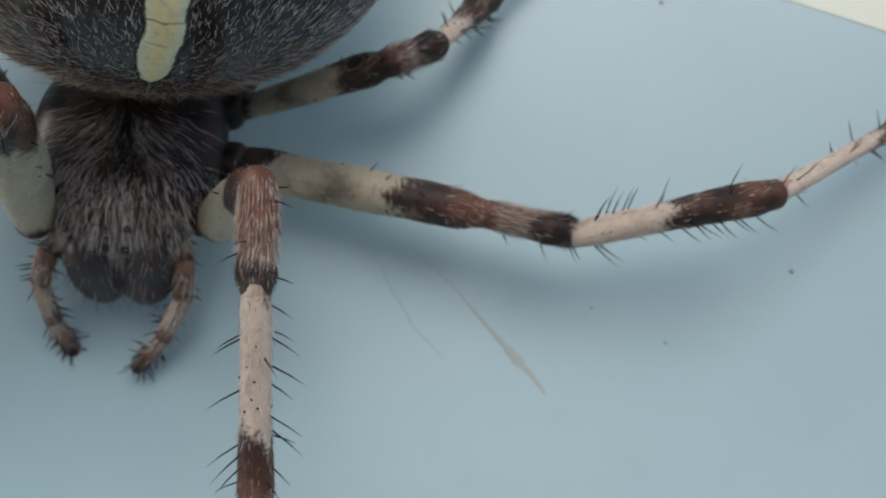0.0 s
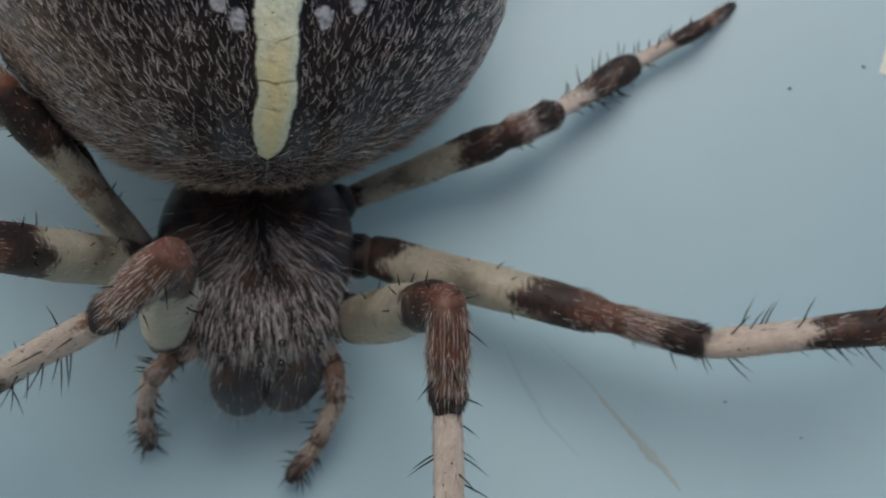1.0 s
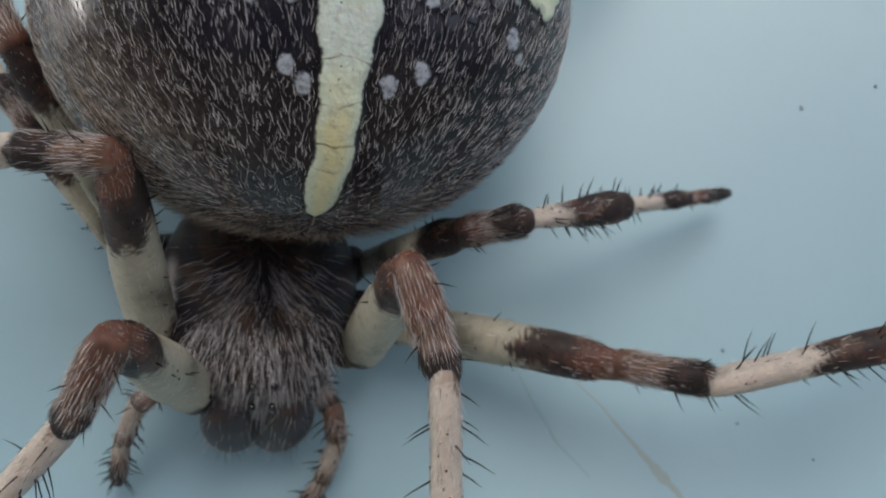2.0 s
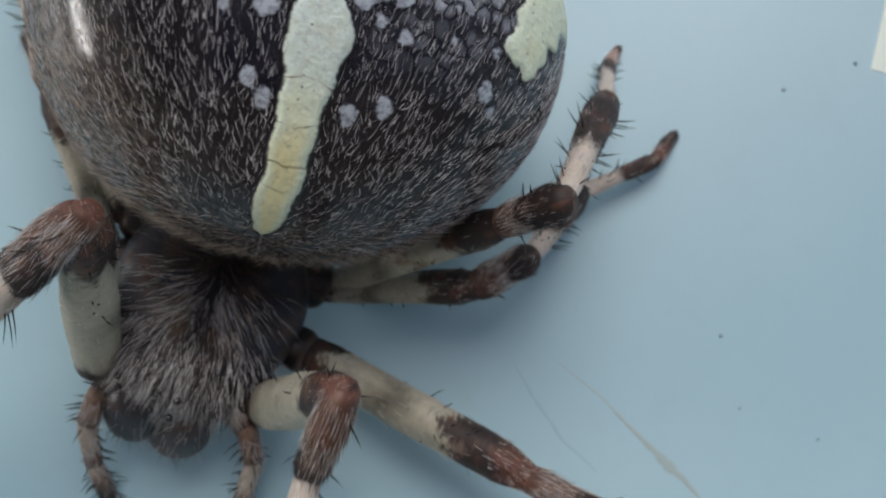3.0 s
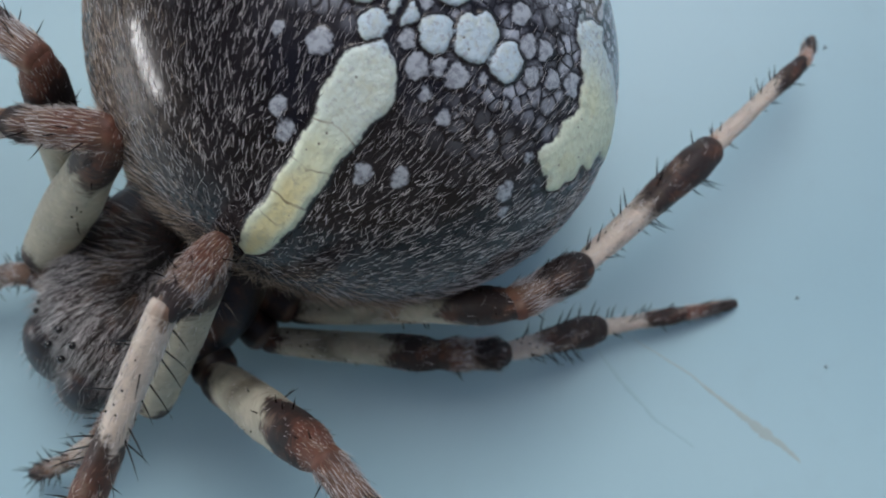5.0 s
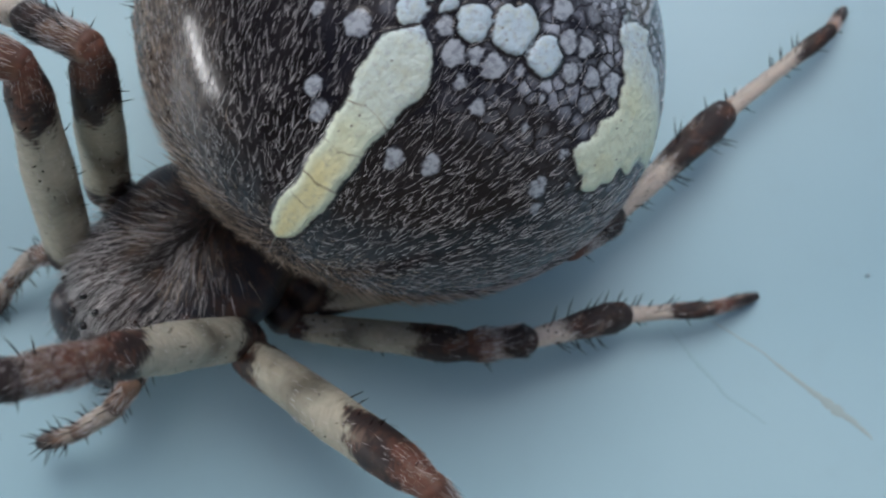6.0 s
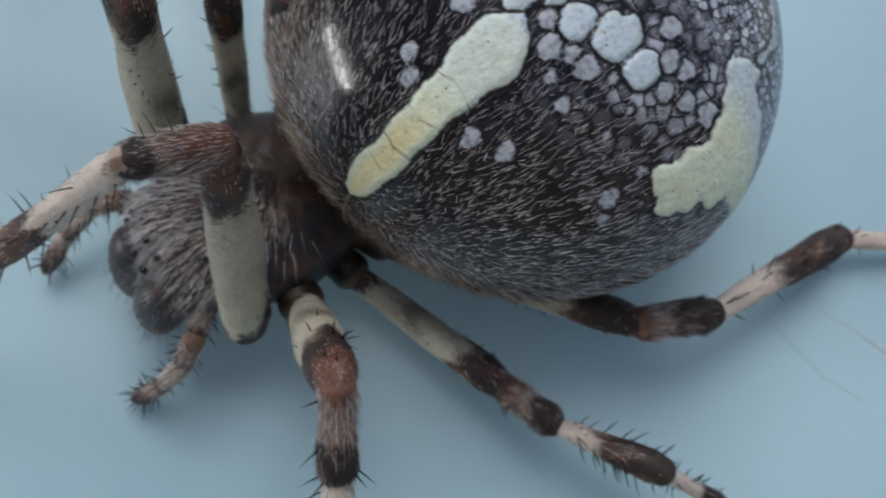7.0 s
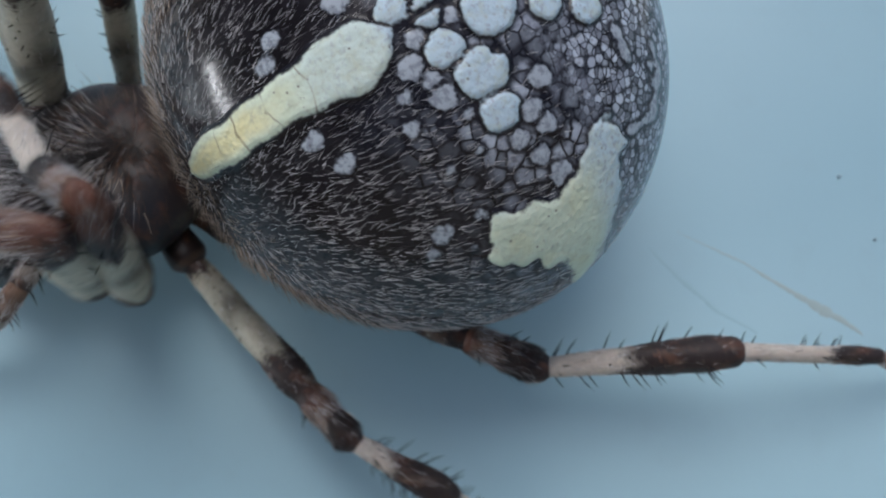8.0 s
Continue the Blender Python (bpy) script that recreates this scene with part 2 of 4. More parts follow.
# ---- mesh building ----
class Soup:
    """Collects points, faces, colours and material numbers of one mesh."""

    def __init__(self):
        self.v, self.f, self.c, self.m = [], [], [], []

    def grid(self, points, colours, mat=0, close=True):
        """A tube or cap of rings (rows) of points."""
        rows, n = points.shape[:2]
        o = len(self.v)
        self.v.extend(map(tuple, points.reshape(-1, 3)))
        flat = colours.reshape(-1, colours.shape[-1])
        if flat.shape[1] == 3:
            flat = np.column_stack([flat, np.ones(len(flat))])
        self.c.extend(map(tuple, flat))
        for i in range(rows - 1):
            for j in range(n if close else n - 1):
                k = (j + 1) % n
                self.f.append((o + i * n + j, o + i * n + k, o + (i + 1) * n + k, o + (i + 1) * n + j))
                self.m.append(mat)

    def spike(self, base, way, length, r, mat, bend=None):
        way = way / np.linalg.norm(way)
        side = np.cross(way, (0.31, 0.52, 0.79))
        side /= np.linalg.norm(side)
        other = np.cross(way, side)
        o = len(self.v)
        rings = [(0.0, 1.0)] if bend is None else [(0.0, 1.0), (0.5, 0.75)]
        for s, k in rings:
            p = base + way * length * s + (0 if bend is None else bend * s * s)
            for a in (0.0, 2.094, 4.189):
                self.v.append(tuple(p + r * k * (math.cos(a) * side + math.sin(a) * other)))
                self.c.append((0.3, 0.3, 0.3, 1.0))
        self.v.append(tuple(base + way * length + (0 if bend is None else bend)))
        self.c.append((0.3, 0.3, 0.3, 1.0))
        tip = len(self.v) - 1
        for q in range(len(rings) - 1):
            for a in range(3):
                b = (a + 1) % 3
                self.f.append((o + q * 3 + a, o + q * 3 + b, o + q * 3 + 3 + b, o + q * 3 + 3 + a))
                self.m.append(mat)
        e = o + 3 * (len(rings) - 1)
        for a in range(3):
            self.f.append((e + a, e + (a + 1) % 3, tip))
            self.m.append(mat)

    def ball(self, centre, radius, mat, n=12, stretch=(1, 1, 1), colour=(0.1, 0.1, 0.1)):
        th = np.linspace(0.001, math.pi - 0.001, n)[:, None]
        ph = np.linspace(0, 2 * math.pi, 2 * n, endpoint=False)[None]
        p = np.stack([np.sin(th) * np.cos(ph), np.sin(th) * np.sin(ph), np.cos(th) + 0 * ph], -1)
        p = p * radius * np.array(stretch) + np.array(centre)
        self.grid(p, np.broadcast_to(np.array(colour, float), p.shape), mat)

    def mesh(self, name, materials):
        me = bpy.data.meshes.new(name)
        me.from_pydata((np.array(self.v) * MM).tolist(), [], self.f)
        me.polygons.foreach_set("material_index", self.m)
        me.polygons.foreach_set("use_smooth", [True] * len(self.f))
        at = me.color_attributes.new("pigment", "FLOAT_COLOR", "POINT")
        col = np.array(self.c, np.float32)
        at.data.foreach_set("color", col.ravel())
        for m in materials:
            me.materials.append(m)
        me.update()
        return me


def part(name, soup, materials, parent=None, label=""):
    ob = new(name, soup.mesh(name, materials))
    ob.parent = parent
    if label:
        tagged(ob, label)
    return ob


def smooth(x, a, b):
    t = np.clip((x - a) / (b - a), 0, 1)
    return t * t * (3 - 2 * t)


# ---- the board ----
def box(bm, lo, hi):
    size = [h - l for l, h in zip(lo, hi)]
    made = bmesh.ops.create_cube(bm, size=1)["verts"]
    bmesh.ops.scale(bm, vec=size, verts=made)
    bmesh.ops.translate(bm, vec=[(l + h) / 2 for l, h in zip(lo, hi)], verts=made)


def block(name, boxes, mat, label, category, parent=None):
    """A piece of the setting out of plain boxes that butt end to end."""
    bm = bmesh.new()
    for lo, hi in boxes:
        box(bm, lo, hi)
    me = bpy.data.meshes.new(name)
    bm.to_mesh(me)
    bm.free()
    me.materials.append(mat)
    ob = new(name, me)
    ob.parent = parent
    if parent is not None:
        return ob
    return tagged(ob, label, category, kind="structure")


def build_board():
    block("ground", [((-0.50, -0.35, -0.02), (0.55, 0.45, 0.0))], BOARD, "smooth pale blue painted board under the spider", "ground")


def plaster():
    m, nt, b = shader("brown_plaster", 0.85)
    big, fine = noise_node(nt, 30.0, 4.0), noise_node(nt, 600.0, 4.0)
    c = mix(nt, ramp(nt, big.outputs[0], 0.35, 0.65), (0.34, 0.29, 0.23), (0.42, 0.36, 0.29))
    nt.links.new(c, b.inputs["Base Color"])
    bump(nt, b, fine.outputs[0], 0.4, 0.0004)
    return m


def build_shade_walls():
    """Unseen walls added to block sky light: one with the lamp's low slot, and a plain one."""
    y0, y1, z0, z1 = GLINT_SLOT
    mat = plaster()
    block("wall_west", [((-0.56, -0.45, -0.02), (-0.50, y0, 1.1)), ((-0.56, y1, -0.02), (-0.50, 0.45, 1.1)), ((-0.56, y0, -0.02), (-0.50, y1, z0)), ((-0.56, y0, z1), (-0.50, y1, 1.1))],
          mat, "brown plastered wall out of view, added to block sky light", "wall")
    block("wall_south", [((-0.50, -0.41, -0.02), (0.55, -0.35, 0.50))], mat, "brown plastered wall out of view, added to block sky light", "wall")
    # frame round the slot of the added glint lamp, out of view
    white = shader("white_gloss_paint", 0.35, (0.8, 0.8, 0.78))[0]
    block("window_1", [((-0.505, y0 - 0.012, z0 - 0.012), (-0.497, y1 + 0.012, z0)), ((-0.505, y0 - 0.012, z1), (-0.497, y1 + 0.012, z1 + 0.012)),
                       ((-0.505, y0 - 0.012, z0), (-0.497, y0, z1)), ((-0.505, y1, z0), (-0.497, y1 + 0.012, z1))], white, "white painted frame round the added lamp's slot, out of view", "window")


def ribbon(name, points, width, height, mat, label, category):
    """A thin dried streak lying on the board, thick in places."""
    s = Soup()
    pts = np.array(points, float)
    t = np.linspace(0, len(pts) - 1, 60)
    line = np.stack([np.interp(t, range(len(pts)), pts[:, k]) for k in (0, 1)], 1)
    line += np.stack([np.convolve(rng.normal(0, 0.05, 72), np.ones(13) / 13, "valid") for _ in (0, 1)], 1)
    way = np.gradient(line, axis=0)
    way /= np.linalg.norm(way, axis=1, keepdims=True)
    out = np.stack([-way[:, 1], way[:, 0]], 1)
    wid = width * np.interp(t, range(len(pts)), pts[:, 2]) * (0.7 + 0.6 * rng.random(60))
    rows = []
    for k, h in ((-1, 0.0), (-0.5, 0.8), (0.5, 0.8), (1, 0.0)):
        rows.append(np.column_stack([line + out * (k * wid)[:, None], np.full(60, h * height + 0.004)]))
    p = np.stack(rows, 1)
    s.grid(p, np.full(p.shape, 0.4), 0, close=False)
    return tagged(part(name, s, [mat]), label, category)


def build_marks():
    ribbon("dried_streak", [(-0.88, 1.09, 0.06), (0.35, -0.04, 0.3), (1.20, -1.06, 0.8), (1.62, -1.59, 1.7), (1.92, -1.89, 1.1), (2.27, -2.38, 0.3)], 0.065, 0.006, STREAK, "thin dried beige streak on the board", "streak")
    ribbon("dried_streak", [(-1.58, 0.93, 0.3), (-1.08, -0.11, 1.0), (-0.62, -0.86, 0.6), (0.04, -1.61, 0.3)], 0.05, 0.004, FAINT_STREAK, "faint dried streak on the board", "streak")
    for x, y, r in ((5.09, 6.72, 0.050), (4.94, -1.23, 0.040), (6.82, 7.24, 0.050), (7.80, 0.38, 0.060), (3.31, -0.45, 0.040), (3.06, 1.16, 0.050)):
        s = Soup()
        s.ball((x, y, r * 0.5), r, 0, 7, (1.0, 0.8, 0.6))
        tagged(part("grit", s, [SPECK]), "tiny dark speck of grit on the board", "grit", "grit on the board")
    # thin pale sheet standing in for a patch of light on the board
    s = Soup()
    a, b = (7.86, 6.84), (10.38, 5.98)
    way = np.array([b[0] - a[0], b[1] - a[1]])
    way /= np.linalg.norm(way)
    out = np.array([-way[1], way[0]])
    corner = [np.array(a) - way * 0.75, np.array(b) + way * 8, np.array(b) + way * 8 + out * 12, np.array(a) - way * 0.75 + out * 12]
    rows = np.array([[(*c, z) for c in corner] for z in (0.004, 0.02)])
    top = np.repeat(rows[1:].mean(1, keepdims=True), 4, 1)
    p = np.concatenate([rows, top])
    s.grid(p, np.full(p.shape, 0.8))
    card = tagged(part("card", s, [LIT_PATCH]), "bright patch of light on the board, made as a greenish white sheet", "card")
    card.data.polygons.foreach_set("use_smooth", [False] * len(card.data.polygons))


# ---- the spider's body ----
AX, AY, AZ = 5.07, 4.59, 3.78  # half axes of the abdomen
CENTRE = np.array([0.0, 5.0, 5.0])


def abdomen_point(u, v):
    """u: round the long axis from the top, v: from front to back."""
    s, c = np.sin(v), np.cos(v)
    x, y, z = AX * s * np.sin(u), -AY * c * (1 + 0.05 * (c < 0) * np.abs(c)), AZ * s * np.cos(u)
    low = np.clip(-z / AZ, 0, 1)
    return np.stack([x, y + 0 * z, z * (1 - 0.08 * low)], -1) + CENTRE


def stripe_mask(x, y):
    mid = np.interp(y, [0.6, 1.4, 2.2, 3.6, 4.3], [-0.18, -0.03, 0.02, 0.14, 0.1])
    half = np.interp(y, [0.6, 0.66, 0.78, 0.95, 1.5, 2.1, 2.7, 3.3, 3.7, 3.95, 4.15, 4.34], [0, 0.18, 0.27, 0.32, 0.33, 0.345, 0.375, 0.50, 0.53, 0.42, 0.24, 0])
    return half + 0.022 * np.sin(9.0 * y + 2 * np.sign(x - mid)) * (half > 0.2) - np.abs(x - mid)


PATCH = [(3.43, 4.05), (3.32, 4.32), (3.62, 5.0), (3.62, 5.55), (3.34, 6.0), (2.9, 6.4), (2.95, 6.75), (3.25, 6.95), (3.9, 6.6), (4.62, 6.1), (5.2, 5.4), (4.67, 5.07), (4.3, 4.45), (3.93, 3.85)]
OTHER_PATCH = [p for p in PATCH[:-3]] + [(5.0, 4.9), (4.8, 4.38), (4.1, 4.02), (3.6, 4.0)]  # its fellow on the other side reaches further out
for _ in range(2):  # round the corners off
    OTHER_PATCH = [tuple(np.array(a) * k + np.array(b) * (1 - k)) for a, b in zip(OTHER_PATCH, OTHER_PATCH[1:] + OTHER_PATCH[:1]) for k in (0.75, 0.25)]
    PATCH = [tuple(np.array(a) * k + np.array(b) * (1 - k)) for a, b in zip(PATCH, PATCH[1:] + PATCH[:1]) for k in (0.75, 0.25)]
# small dim spots among the hair, then the bright cells behind them: x, y, radius
SPOTS = [(-0.88, 2.72, 0.19), (-0.60, 2.44, 0.20), (0.82, 2.42, 0.20), (1.38, 2.65, 0.20), (1.52, 3.77, 0.17), (3.13, 3.38, 0.20), (3.3, 3.12, 0.14), (3.58, 3.73, 0.09),
         (-1.44, 3.76, 0.15), (1.07, 3.93, 0.16), (1.80, 4.65, 0.14), (1.35, 4.41, 0.16), (3.2, 4.07, 0.13), (2.37, 3.95, 0.11), (2.36, 4.53, 0.10), (2.15, 7.65, 0.14), (2.62, 8.1, 0.12), (2.9, 8.05, 0.13)]
CELLS = [(-0.78, 3.85, 0.20), (-0.13, 4.46, 0.26), (0.14, 4.91, 0.25), (0.60, 5.80, 0.42), (0.78, 4.84, 0.30), (0.75, 4.26, 0.20), (0.41, 4.54, 0.15), (1.07, 4.42, 0.15),
         (1.39, 4.44, 0.19), (1.39, 5.17, 0.40), (2.02, 5.11, 0.31), (0.39, 5.22, 0.13), (0.97, 6.69, 0.26), (1.32, 7.33, 0.26), (1.90, 5.97, 0.18), (2.28, 5.58, 0.18), (2.56, 5.17, 0.15),
         (2.56, 5.70, 0.16), (2.94, 5.36, 0.15), (3.34, 5.55, 0.18), (0.0, 5.45, 0.22), (-0.58, 4.95, 0.27), (-1.12, 5.28, 0.32), (-1.75, 5.2, 0.26), (-0.2, 6.3, 0.3), (-0.9, 6.1, 0.28)]
PITS = [(1.18, 5.56, 0.09), (2.22, 5.90, 0.08), (-0.45, 5.56, 0.09), (-1.35, 5.90, 0.08)]  # small brown muscle pits
FLANK_MARKS = [(1.82, 7.67, 2.34, 7.64, 0.10), (2.30, 8.34, 2.75, 8.26, 0.07), (2.75, 8.26, 3.34, 7.74, 0.10), (3.34, 7.74, 3.38, 7.08, 0.08)]  # white strokes behind the patches


def polygon_depth(x, y, poly):
    """How far inside the polygon a point lies; less than zero outside."""
    inside = np.zeros(x.shape, bool)
    far = np.full(x.shape, 9.0)
    for (ax, ay), (bx, by) in zip(poly, poly[1:] + poly[:1]):
        dx, dy = bx - ax, by - ay
        t = np.clip(((x - ax) * dx + (y - ay) * dy) / (dx * dx + dy * dy), 0, 1)
        far = np.minimum(far, np.hypot(x - ax - t * dx, y - ay - t * dy))
        cross = ((ay > y) != (by > y)) & (x < dx * (y - ay) / (dy if abs(dy) > 1e-9 else 1e-9) + ax)
        inside ^= cross
    return np.where(inside, far, -far)


def abdomen_pigment(p):
    """White pigment, net of cells, tint and dim spots."""
    x, y, z = p[..., 0], p[..., 1], p[..., 2]
    top = z > 4.6
    depth = stripe_mask(x, y)
    wx, wy = x + 0.05 * np.sin(11 * y + 3 * np.sin(3 * x)), y + 0.07 * np.sin(10 * x + 2 * np.sin(4 * y)) + 0.03 * np.sin(23 * x)  # a lobed edge
    patch = np.maximum(polygon_depth(wx, wy, PATCH), polygon_depth(-wx + 0.9, wy, OTHER_PATCH))
    depth = np.maximum(depth, patch)
    faint = np.full(x.shape, -9.0)
    cell = np.full(x.shape, -9.0)
    for k, (sx, sy, r) in enumerate(SPOTS):
        turn = math.atan2(1, 0.3 * math.sin(5 * k))
        dx, dy = x - sx, y - sy
        faint = np.maximum(faint, r - 0.03 - np.hypot(dx * 1.12, dy * 0.92) - 0.012 * np.sin(3 * np.arctan2(dy, dx) + k + turn))
    second = cell.copy()
    small = np.zeros(x.shape, bool)
    for k, (sx, sy, r) in enumerate(CELLS):
        dx, dy = x - sx, y - sy
        one = 1.05 * r - np.hypot(dx * 1.06, dy * 0.94) - 0.012 * np.sin(3 * np.arctan2(dy, dx) + 2 * k) - 0.008 * np.sin(5 * np.arctan2(dy, dx) + k)
        small = np.where(one > cell, r < 0.23, small)
        cell, second = np.maximum(cell, one), np.maximum(second, np.minimum(cell, one))
    cell = np.minimum(np.minimum(cell, 0.5 * (cell - second) - 0.042), -depth - 0.08)  # a dark line between neighbours
    grey_cell = np.where(small, cell, -9.0)  # the lesser ones stay greyer
    cell = np.where(small, -9.0, cell)
    for ax, ay, bx, by, r in FLANK_MARKS:
        for flip in (1, -1):
            px = x if flip > 0 else 0.9 - x
            t = np.clip(((px - ax) * (bx - ax) + (y - ay) * (by - ay)) / ((bx - ax) ** 2 + (by - ay) ** 2), 0, 1)
            grey_cell = np.maximum(grey_cell, r * (0.7 + 0.3 * np.sin(9 * t)) - np.hypot(px - ax - t * (bx - ax), y - ay - t * (by - ay)))
    pit = np.full(x.shape, -9.0)
    for sx, sy, r in PITS:
        pit = np.maximum(pit, r - np.hypot(x - sx, (y - sy) * 0.8))
    fade = 0.10 + 0.22 * smooth(np.abs(x - 0.45), 3.3, 4.1) * smooth(y, 4.6, 5.6)
    white = np.where(top, np.maximum(smooth(depth, -fade, fade), smooth(cell, -0.06, 0.06)), 0.0) * (1 - smooth(pit, -0.05, 0.03))
    dim = np.where(top, np.maximum(smooth(faint, -0.05, 0.06), 1.25 * smooth(grey_cell, -0.05, 0.05)), 0.0)
    cell = np.maximum(cell, grey_cell)
    net = np.maximum(smooth(y, 4.0, 4.9) * smooth(-np.abs(x - 0.9), -3.4, -2.0), smooth(y, 5.6, 6.6))
    net = np.maximum(net, 0.26 * smooth(y, 2.8, 4.2) * smooth(x, 0.4, 1.6))
    net = np.maximum(net, 0.35 * smooth(np.abs(x - 0.3), 3.0, 4.2) * smooth(y, 3.0, 4.5))
    net = net * (1 - 0.95 * smooth(np.maximum(np.maximum(depth - fade + 0.1, cell), faint), -0.10, -0.04)) * (1 - smooth(pit, -0.1, 0.0))
    front = smooth(-y, -3.0, -1.6)
    side = smooth(np.abs(x - 0.4), 2.6, 3.2) * smooth(-y, -6.6, -5.4)
    rear = smooth(y, 4.0, 4.6)
    tint = 0.33 - 0.07 * smooth(y, 2.2, 3.4) * smooth(-np.abs(x), -0.8, -0.6) + (0.55 * np.maximum(front, 0.35 * side)) * (0.35 + 0.65 * smooth(depth, 0.0, 0.25)) - 0.5 * rear * (1 - side) * (1 - 0.55 * smooth(patch, -0.2, 0.0))
    return np.stack([white, net, tint, dim], -1)


def build_abdomen(spider):
    s = Soup()
    v = np.linspace(0.002, math.pi - 0.002, 300)[:, None]
    u = np.linspace(-math.pi, math.pi, 420, endpoint=False)[None]
    p = abdomen_point(u + 0 * v, v + 0 * u)
    pigment = abdomen_pigment(p)
    puff = pigment[..., :1] * (0.055 + 0.008 * np.sin(13 * p[..., 1:2] + 2 * np.sin(5 * p[..., :1])) * np.cos(12 * p[..., :1] + 2 * np.sin(4 * p[..., 1:2]))) + 0.02 * pigment[..., 3:]
    p = p + puff * (p - CENTRE) / np.linalg.norm(p - CENTRE, axis=-1, keepdims=True)
    s.grid(p, pigment)
    ab = part("abdomen", s, [ABDOMEN_SKIN], spider, "globular dark abdomen with a cream stripe and white blotches")
    # spinnerets under the rear end
    s = Soup()
    for dx in (-0.35, 0.35):
        s.ball((dx, 9.1, 3.3), 0.35, 0, 10, (1, 1.6, 1), (0.05, 0.04, 0.035))
    part("spinnerets", s, [BODY_SKIN], ab)
    s = Soup()
    d = rng.normal(size=(80000, 3))
    d /= np.linalg.norm(d, axis=1, keepdims=True)
    d = d[(d[:, 2] > -0.4) & (rng.random(80000) < np.interp(d[:, 1], [-0.3, 0.0, 0.3], [1.0, 0.7, 0.06]))]
    q = d * np.array([AX, AY, AZ])
    pigment = abdomen_pigment(q + CENTRE)
    bare = (pigment[:, 0] < 0.2) & (pigment[:, 3] < 0.2) | (rng.random(len(q)) < 0.04)
    d, q = d[bare][:14500], q[bare][:14500]
    normals = q / np.array([AX, AY, AZ]) ** 2
    normals /= np.linalg.norm(normals, axis=1, keepdims=True)
    back = np.column_stack([0.25 * d[:, 0], np.ones(len(d)), np.zeros(len(d))]) + rng.normal(0, 0.22, (len(d), 3))
    back -= normals * (back * normals).sum(1, keepdims=True)
    back /= np.linalg.norm(back, axis=1, keepdims=True)
    low = smooth(-d[:, 1] - 0.6 * d[:, 2], 0.55, 1.0)  # longer fawn fringe round the front foot of the abdomen
    ways = back + normals * (rng.uniform(0.10, 0.35, len(d)) + 0.3 * low)[:, None]
    fawn = rng.random(len(d)) < np.maximum(low, 0.7 * smooth(-d[:, 0] - 0.7 * d[:, 1], 0.8, 1.3))
    lengths = (0.10 + 0.19 * rng.random(len(d)) ** 1.4) * (1 + 0.9 * low)
    for root, way, normal, length, brown in zip(q + CENTRE, ways, normals, lengths, fawn):
        s.spike(root, way, length, rng.uniform(0.0030, 0.0058), (2 if brown else 0) if rng.random() < 0.66 else 1, -normal * 0.02)
    for _ in range(240):  # pale hairs that lap over its edges
        y = rng.uniform(0.7, 4.2)
        mid = np.interp(y, [0.6, 1.4, 2.2, 3.6, 4.3], [-0.18, -0.03, 0.02, 0.14, 0.1])
        x = mid + rng.choice((-1, 1)) * rng.uniform(0.30, 0.56)
        z = AZ * math.sqrt(max(0, 1 - (x / AX) ** 2 - ((y - 5) / AY) ** 2)) + 5
        s.spike(np.array([x, y, z]), np.array([rng.normal(0, 0.35), 0.9, 0.25]), rng.uniform(0.16, 0.36), rng.uniform(0.003, 0.005), 0 if rng.random() < 0.75 else 1, np.array([0, 0, -0.02]))
    for _ in range(26):  # dark bristles across the stripe
        y = rng.uniform(0.8, 4.2)
        x = rng.uniform(-0.35, 0.4)
        z = AZ * math.sqrt(max(0, 1 - (x / AX) ** 2 - ((y - 5) / AY) ** 2)) + 5
        s.spike(np.array([x, y, z]), np.array([rng.normal(0, 1), rng.normal(0.3, 0.6), 0.25]), rng.uniform(0.10, 0.26), 0.005, 1)
    tagged(part("abdomen_hair", s, [PALE_HAIR, DARK_HAIR, BROWN_HAIR], ab, "short pale hairs combed backwards"), kind="stuff")
    return ab


def profile(y, at, value):
    """A drawn-out curve through the values, with no corners."""
    return sum(np.interp(y + d, at, value) for d in (-0.3, -0.18, -0.06, 0.06, 0.18, 0.3)) / 6


def carapace_height(x, y):
    """The top of the carapace, and half its width at y (the head is at minus y)."""
    half = profile(y, [-4.2, -4.0, -3.8, -3.4, -2.9, -2.4, -1.6, -0.6, 0.3, 1.1, 1.3], [0.2, 0.4, 1.1, 1.36, 1.46, 1.76, 2.04, 1.98, 1.5, 0.4, 0.3])
    ridge = profile(y, [-4.2, -4.0, -3.7, -3.0, -2.4, -1.7, -1.0, 0.2, 1.1, 1.3], [2.0, 2.3, 2.95, 3.38, 3.3, 2.98, 3.05, 2.75, 2.1, 2.0])
    return half, ridge


